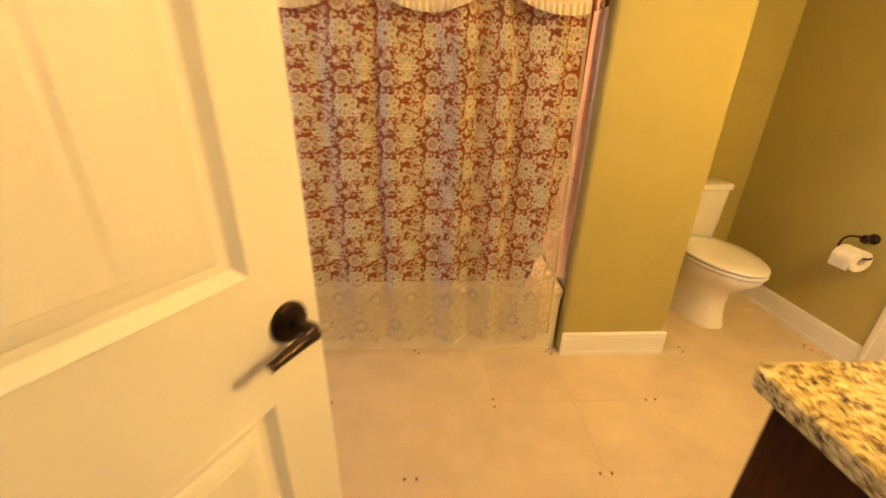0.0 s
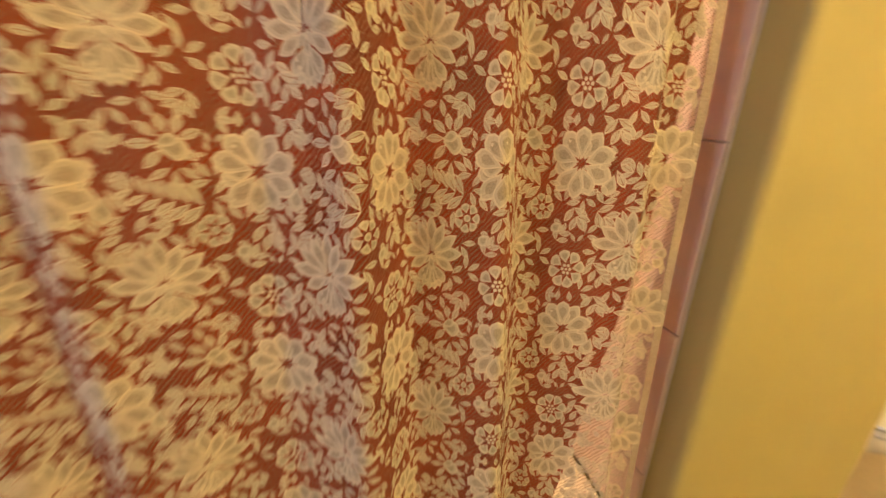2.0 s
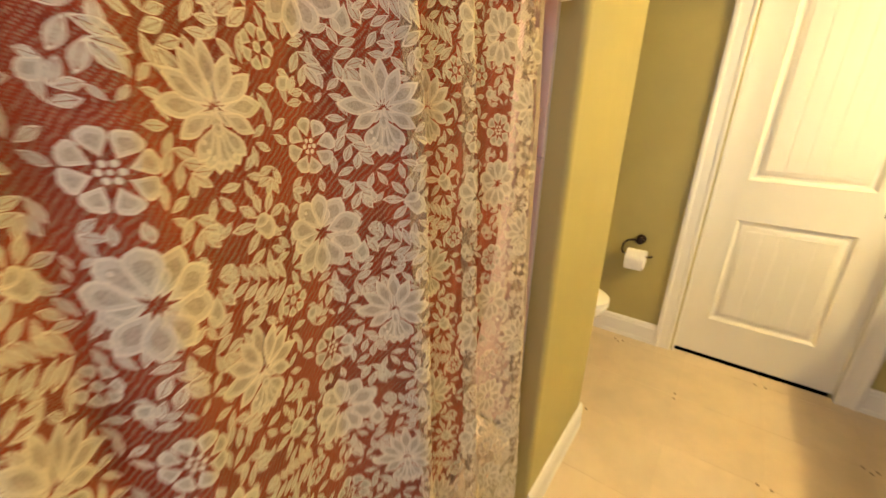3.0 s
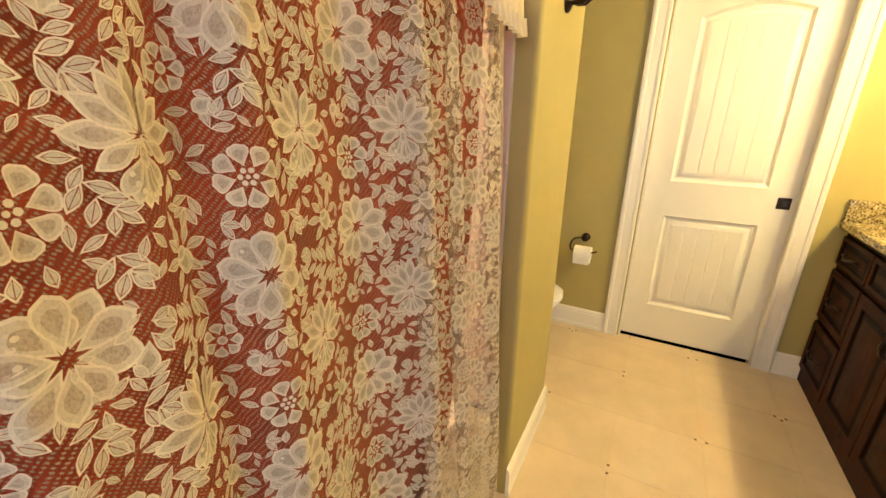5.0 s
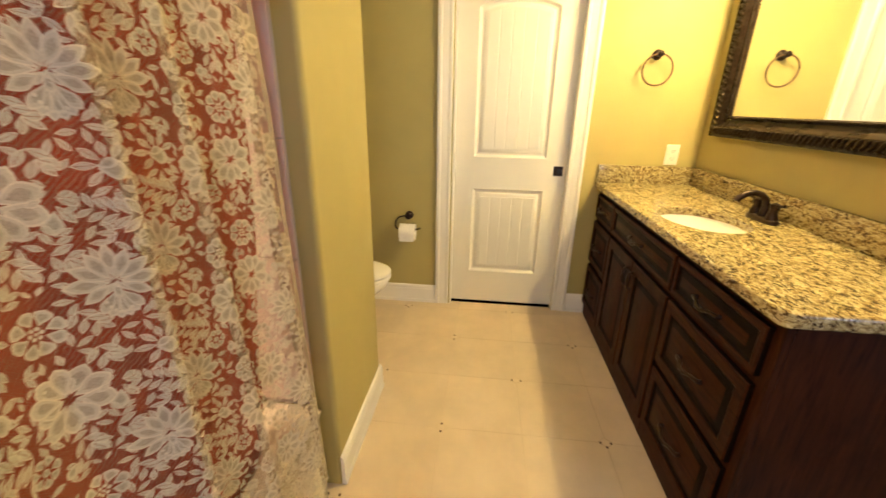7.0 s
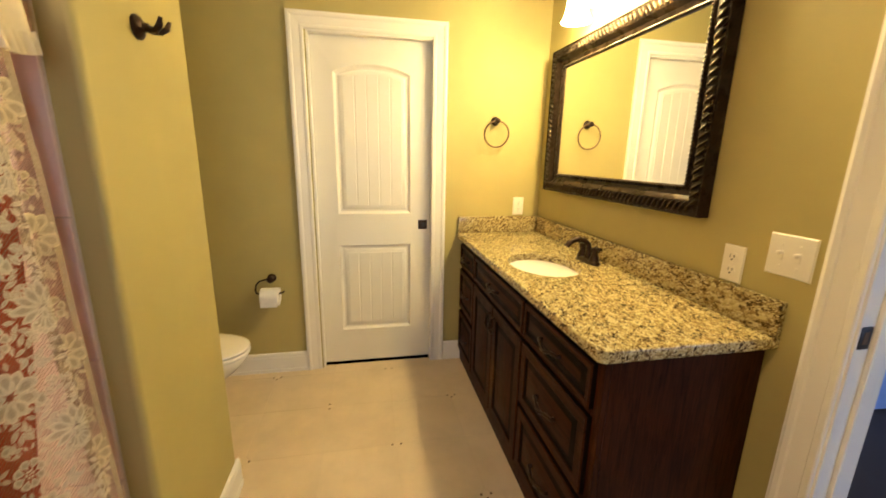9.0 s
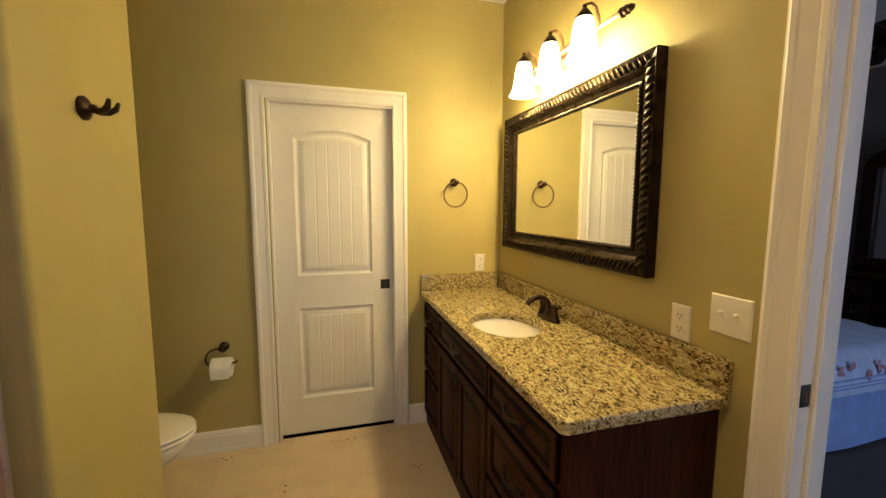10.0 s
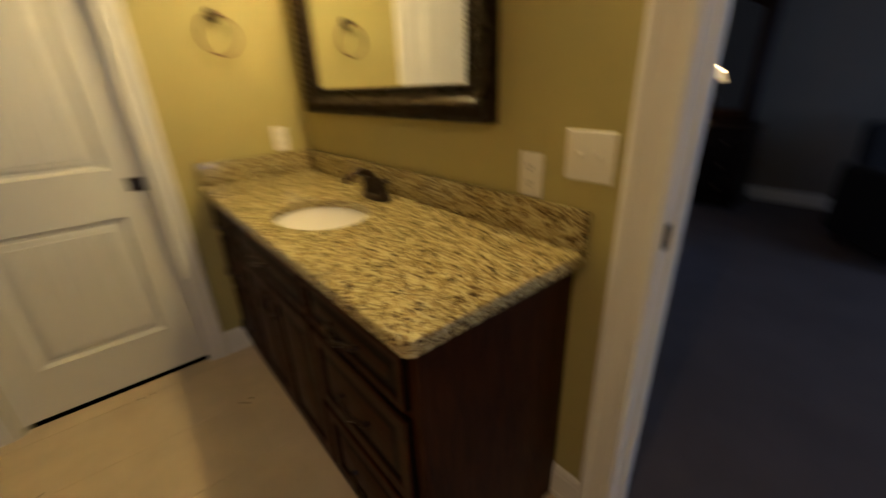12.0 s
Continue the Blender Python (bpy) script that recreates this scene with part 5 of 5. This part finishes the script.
def bed():
    e = thing("bed", pose(0, 0, 0.006), "made bed with pale blue floral quilt and gathered skirt", "bed")
    x0, x1, y0, y1 = 1.93, 3.9, -3.22, -1.62
    # gathered skirt
    n = 260
    cx, cy, w, d = (x0 + x1) / 2, (y0 + y1) / 2, (x1 - x0) / 2, (y1 - y0) / 2
    base = circle(cx, cy, 0, w, d, n, 14)
    rings = []
    for z, amp, grow in ((0.02, 0.018, 0.02), (0.20, 0.014, 0.01), (0.40, 0.004, -0.01)):
        ring = []
        for k, q in enumerate(base):
            out = Vector((q.x - cx, q.y - cy, 0)).normalized()
            ring.append(q + out * (grow + amp * math.sin(k * 1.9 + 0.8 * math.sin(k * 0.37))) + Vector((0, 0, z)))
        rings.append(ring)
    part("bed_skirt", add_rings(bmesh.new(), rings, True, False, True), RUFFLE, e, "light blue gathered bed skirt", 60)
    rings = []
    for z, g, p in ((0.36, 0.045, 12), (0.42, 0.05, 10), (0.52, 0.035, 9), (0.585, 0.0, 8), (0.615, -0.06, 7), (0.635, -0.25, 6), (0.64, -0.55, 5)):
        rings.append([q + Vector((0, 0, z + 0.004 * math.sin(k * 0.9))) for k, q in enumerate(circle(cx, cy, 0, w + g, d + g, 120, p))])
    part("quilt", add_rings(bmesh.new(), rings, True, False, True), BEDDING, e, "pale quilt with rose print border", 60)
    for zz in (0.405, 0.425, 0.455):
        ring = [Vector((q.x, q.y, zz)) for q in circle(cx, cy, 0, w + 0.052, d + 0.052, 160, 10)]
        part("stitched_band", tube(ring, 0.004, 6, closed=True), RUFFLE, e)
    rng = random.Random(8)
    c = bmesh.new()
    for k in range(46):
        f = rng.random()
        if k % 2:
            px, py, nx, ny = x0 - 0.048, y0 + (y1 - y0) * f, -1, 0
        else:
            px, py, nx, ny = x0 + (x1 - x0) * f, y0 - 0.048, 0, -1
        zz = rng.uniform(0.44, 0.53)
        for j in range(4):
            g = bmesh.ops.create_icosphere(c, subdivisions=1, radius=rng.uniform(0.010, 0.018))
            bmesh.ops.transform(c, matrix=Matrix.Translation((px + abs(ny) * rng.uniform(-0.02, 0.02), py + abs(nx) * rng.uniform(-0.02, 0.02), zz + rng.uniform(-0.02, 0.02))) @ Matrix.Diagonal((0.35 if nx else 1, 0.35 if ny else 1, 1, 1)), verts=g["verts"])
    part("rose_print", c, ROSEPRINT, e, "printed pink roses", 60)["kind"] = "stuff"
    for x, y in ((x0 + 0.08, y0 + 0.09), (x0 + 0.08, y1 - 0.09), (x1 - 0.08, y0 + 0.09), (x1 - 0.08, y1 - 0.09)):
        b = lathe([(0.03, 0), (0.04, 0.04), (0.05, 0.12), (0.045, 0.3)], 14)
        bmesh.ops.transform(b, matrix=pose(x, y, 0), verts=b.verts)
        part("leg", b, DARKWOOD, e)


bed()


def dresser():
    e = thing("dresser", pose(1.83, -4.92, 0.006), "dark wooden dresser against the bedroom wall", "dresser")
    w, d, h = 1.55, 0.52, 0.80
    part("body", box(0.02, w - 0.02, 0, d - 0.03, 0.08, h - 0.035, 0.006), DARKWOOD, e)
    part("top", box(0, w, -0.0, d, h - 0.034, h, 0.010, 3), DARKWOOD, e)
    part("plinth", box(0.01, w - 0.01, 0.0, d - 0.02, 0.0, 0.079, 0.008), DARKWOOD, e)
    for r in range(3):
        for c in range(3):
            x0, z0 = 0.05 + c * 0.485, 0.10 + r * 0.22
            f = part("drawer", box(x0, x0 + 0.47, d - 0.0295, d - 0.012, z0, z0 + 0.205, 0.006), DARKWOOD, e)
            for kx in (0.13, 0.34):
                b = lathe([(0.006, 0), (0.006, 0.012), (0.015, 0.02), (0.004, 0.028)], 12)
                bmesh.ops.transform(b, matrix=pose(x0 + kx, d - 0.012, z0 + 0.1, -90), verts=b.verts)
                part("knob", b, BRONZE_LIGHT, f)
    # arched mirror standing on it
    m = thing("dresser_mirror", pose(2.57, -4.86, 0.806), "arched dresser mirror in a heavy dark wooden frame", "mirror")
    W, H, R = 0.65, 1.10, 0.20
    outer = panel_loop(W, 0.0, H, R, 0.0, 20)
    inner = panel_loop(W, 0.0, H, R, 0.13, 20)
    lip = panel_loop(W, 0.0, H, R, 0.115, 20)
    b = bmesh.new()
    add_rings(b, [[Vector((x, y, z)) for x, z in loop] for loop, y in ((outer, 0), (outer, 0.05), (panel_loop(W, 0, H, R, 0.03, 20), 0.075), (lip, 0.055), (inner, 0.04), (inner, 0.0))], True, False, False)
    part("frame", b, DARKWOOD, m, "", 30)
    b = bmesh.new()
    add_rings(b, [[Vector((x, y, z)) for x, z in panel_loop(W, 0.0, H, R, 0.128, 20)] for y in (0.012, 0.018)])
    part("glass", b, MIRROR, m, "", 30)
    crest = bmesh.new()
    pts = [(x, 0.05, z + 0.012) for x, z in panel_loop(W - 0.05, 0.0, H, R, -0.01, 20)[2:]]
    part("crest", tube(pts, 0.04, 10, crest, taper=[0.5 + 0.6 * math.sin(math.pi * k / (len(pts) - 1)) for k in range(len(pts))]), DARKWOOD, m)


dresser()


def table_lamp():
    e = thing("table_lamp", pose(2.43, -4.52, 0.806), "lit table lamp with a cream shade on the dresser", "table lamp")
    part("base", lathe([(0.07, 0), (0.07, 0.015), (0.03, 0.03), (0.02, 0.06), (0.045, 0.13), (0.055, 0.20), (0.03, 0.28), (0.012, 0.32), (0.012, 0.40)], 20), BRONZE, e)
    part("shade", lathe([(0.085, 0.40), (0.074, 0.445), (0.048, 0.505)], 28, False, False), LAMPSHADE, e, "lit cream lamp shade", 60)


table_lamp()


def ceiling_fan():
    e = thing("ceiling_fan", pose(2.15, -2.9, BED_Z), "dark ceiling fan with wooden blades in the bedroom", "ceiling fan")
    part("rod", tube([(0, 0, 0.0), (0, 0, -0.32)], 0.014, 12), BRONZE, e)
    part("motor", lathe([(0.03, -0.28), (0.11, -0.31), (0.13, -0.36), (0.12, -0.42), (0.06, -0.45), (0.01, -0.46)], 24), BRONZE, e)
    part("canopy", lathe([(0.07, 0.0), (0.065, -0.03), (0.03, -0.07), (0.016, -0.08)], 20), BRONZE, e)
    for k in range(5):
        b = bmesh.new()
        add_rings(b, [[Vector((x, y, z)) for x, y in ((0.13, -0.05), (0.3, -0.065), (0.58, -0.07), (0.62, -0.04), (0.62, 0.04), (0.58, 0.07), (0.3, 0.065), (0.13, 0.05))] for z in (-0.405, -0.397)])
        bmesh.ops.transform(b, matrix=pose(0, 0, 0, 0, 0, 72 * k + 20), verts=b.verts)
        part("blade", b, DARKWOOD, e)


ceiling_fan()


def armchair():
    e = thing("armchair", pose(0.50, -3.95, 0.006, 0, 0, 35), "dark upholstered chair on the bedroom carpet", "armchair")
    part("seat", box(-0.35, 0.35, -0.32, 0.36, 0.10, 0.43, 0.05, 4), UPHOLSTERY, e)
    b = box(-0.35, 0.35, -0.45, -0.33, 0.10, 0.95, 0.05, 4)
    bmesh.ops.transform(b, matrix=pose(0, 0, 0, 6), verts=b.verts)
    part("backrest", b, UPHOLSTERY, e)
    for s in (-1, 1):
        part("arm", box(s * 0.42 - 0.07, s * 0.42 + 0.07, -0.40, 0.36, 0.10, 0.62, 0.05, 4), UPHOLSTERY, e)
        for y in (-0.34, 0.30):
            part("leg", lathe([(0.018, 0), (0.028, 0.11)], 12), DARKWOOD, e).matrix_basis = pose(s * 0.38, y, 0)


armchair()

# ---- floor tiles, mosaic insets and wall tiles ----
FLOOR = bpy.data.objects["floor"]
TX, TY, PX, PY, GAP, CUT = 2.822, 0.414, 0.3565, 0.3475, 0.0020, 0.030


def floor_tile(x0, x1, y0, y1, cuts):
    """A floor tile whose marked corners are clipped for the insets. cuts: low-left, low-right, up-right, up-left."""
    g = GAP / 2
    x0, x1, y0, y1 = x0 + g, x1 - g, y0 + g, y1 - g
    c = CUT
    ring = []
    for (x, y, sx, sy), cut in zip(((x0, y0, 1, 1), (x1, y0, -1, 1), (x1, y1, -1, -1), (x0, y1, 1, -1)), cuts):
        if not cut:
            ring.append((x, y))
        elif sx * sy > 0:
            ring += [(x, y + sy * c), (x + sx * c, y)]
        else:
            ring += [(x + sx * c, y), (x, y + sy * c)]
    cx, cy = (x0 + x1) / 2, (y0 + y1) / 2
    bm = bmesh.new()
    def inset(d, z):
        return [Vector((x + (d if x < cx else -d), y + (d if y < cy else -d), z)) for x, y in ring]
    add_rings(bm, [inset(0, -0.003), inset(0, -0.0006), inset(0.0007, 0.0)], True, False, True)
    link_mesh("tile", bm, FLOORTILE, FLOOR)


def clear_of_walls(x0, x1, y0, y1):
    """Cuts a tile back to the open floor, or gives None."""
    x0, x1, y0, y1 = max(x0, XL), min(x1, XB + 0.03), max(y0, YE - 0.06), min(y1, YB)
    if x1 - x0 < 0.01 or y1 - y0 < 0.01 or (x1 < STUB_X0 and y0 > TUB_Y0 + 0.02):
        return None
    return x0, x1, y0, y1


for _i in range(-12, 1):
    for _j in range(-4, 5):
        _xa, _xb2, _ya, _yb2 = TX + _i * PX, TX + (_i + 1) * PX, TY + _j * PY, TY + (_j + 1) * PY
        _r = clear_of_walls(_xa, _xb2, _ya, _yb2)
        if _r is None:
            continue
        _full = [abs(_r[0] - _xa) < 1e-6 and abs(_r[2] - _ya) < 1e-6, abs(_r[1] - _xb2) < 1e-6 and abs(_r[2] - _ya) < 1e-6, abs(_r[1] - _xb2) < 1e-6 and abs(_r[3] - _yb2) < 1e-6, abs(_r[0] - _xa) < 1e-6 and abs(_r[3] - _yb2) < 1e-6]
        _even = [(_i + _j) % 2 == 0, (_i + 1 + _j) % 2 == 0, (_i + _j + 2) % 2 == 0, (_i + _j + 1) % 2 == 0]
        floor_tile(*_r, [f and ev for f, ev in zip(_full, _even)])

# one inset: a light stone between small dark corner pieces, some of them faded
def inset_mesh(dark):
    """dark: which of the four pieces (east, west, north, south) still show dark."""
    b = bmesh.new()
    add_box(b, -0.0145, 0.0145, -0.0145, 0.0145, -0.003, 0.0002, mat=1)
    for k, (i, j) in enumerate(((1, 0), (-1, 0), (0, 1), (0, -1))):
        h = 0.0048
        add_box(b, i * 0.0215 - h, i * 0.0215 + h, j * 0.0215 - h, j * 0.0215 + h, -0.003, 0.0003, mat=0 if k in dark else 1)
    bmesh.ops.recalc_face_normals(b, faces=b.faces)
    me = bpy.data.meshes.new("mosaic_inset")
    b.to_mesh(me)
    b.free()
    me.materials.append(MOSAIC_DARK)
    me.materials.append(MOSAIC_LIGHT)
    return me


INSETS = [inset_mesh(d) for d in ((0, 1, 2, 3), (2, 3), (0, 2), (0, 1), (1, 2, 3))]
_rng = random.Random(3)
for _i in range(-12, 1):
    for _j in range(-3, 5):
        if (_i + _j) % 2:
            continue
        _x, _y = TX + _i * PX, TY + _j * PY
        if _x < XL or _y < YE or _y > YB - 0.02 or (_x < STUB_X1 and _y > STUB_Y + 0.03):
            continue
        _o = new("mosaic_inset", INSETS[_rng.randrange(5)])
        _o.parent = FLOOR
        _o.matrix_basis = pose(_x, _y, 0)

# wall tiles of the tub alcove
TH = 0.339
_m_full = tile_mesh("tile", 0.336, TH - 0.003, 0.009, WALLTILE)


def alcove_wall(name, m, length, first, label):
    """Tiles on a backing board. Local x runs along the wall from 0 to length, y out of it."""
    e = thing(name, m, label, "tiled wall", kind="structure")
    part("backing", box(0, length, 0, 0.004, 0.36, ZC), TILEGROUT, e, "", None)
    rows = [(0.378, 0.553)] + [(0.553 + TH * k, 0.553 + TH * (k + 1)) for k in range(3)] + [(1.648, 1.987), (1.987, 2.326), (2.326, 2.665)]
    for a, b in rows:
        x = first
        while x < length:
            x0, x1 = max(x, 0), min(x + 0.339, length)
            if x1 - x0 > 0.01:
                ob = new("tile", _m_full if abs(x1 - x0 - 0.339) < 1e-4 and abs(b - a - TH) < 1e-4 else tile_mesh("tile", x1 - x0 - 0.003, b - a - 0.003, 0.009, WALLTILE))
                ob.parent = e
                ob.matrix_basis = pose((x0 + x1) / 2, 0.003, (a + b) / 2)
            x += 0.339
    # mosaic band of small squares
    b = bmesh.new()
    s = 0.0255
    rng = random.Random(int(length * 100))
    for k in range(int(length / s)):
        for r in range(3):
            add_box(b, k * s + 0.001, (k + 1) * s - 0.001, 0.004, 0.0115, 1.571 + r * s + 0.001, 1.571 + (r + 1) * s - 0.001, 0.0, 1, 0 if rng.random() < 0.4 else 1)
    part("mosaic_band", b, [MOSAIC_DARK, MOSAIC_LIGHT], e, "brown and cream mosaic band", None)


alcove_wall("tiled_wall_west", wall_pose(LEFT_X, YB, 0, "+x"), YB - STUB_Y - 0.055, 0.0, "pale pink ceramic tiles at the tub's end")
alcove_wall("tiled_wall_east", wall_pose(STUB_X0, STUB_Y + 0.065, 0, "-x"), YB - STUB_Y - 0.065, -0.05, "pale pink ceramic tiles beside the partition")
alcove_wall("tiled_wall_north", wall_pose(STUB_X0 - 0.013, YB, 0, "-y"), STUB_X0 - LEFT_X - 0.026, 0.0, "pale pink ceramic tiles behind the tub")
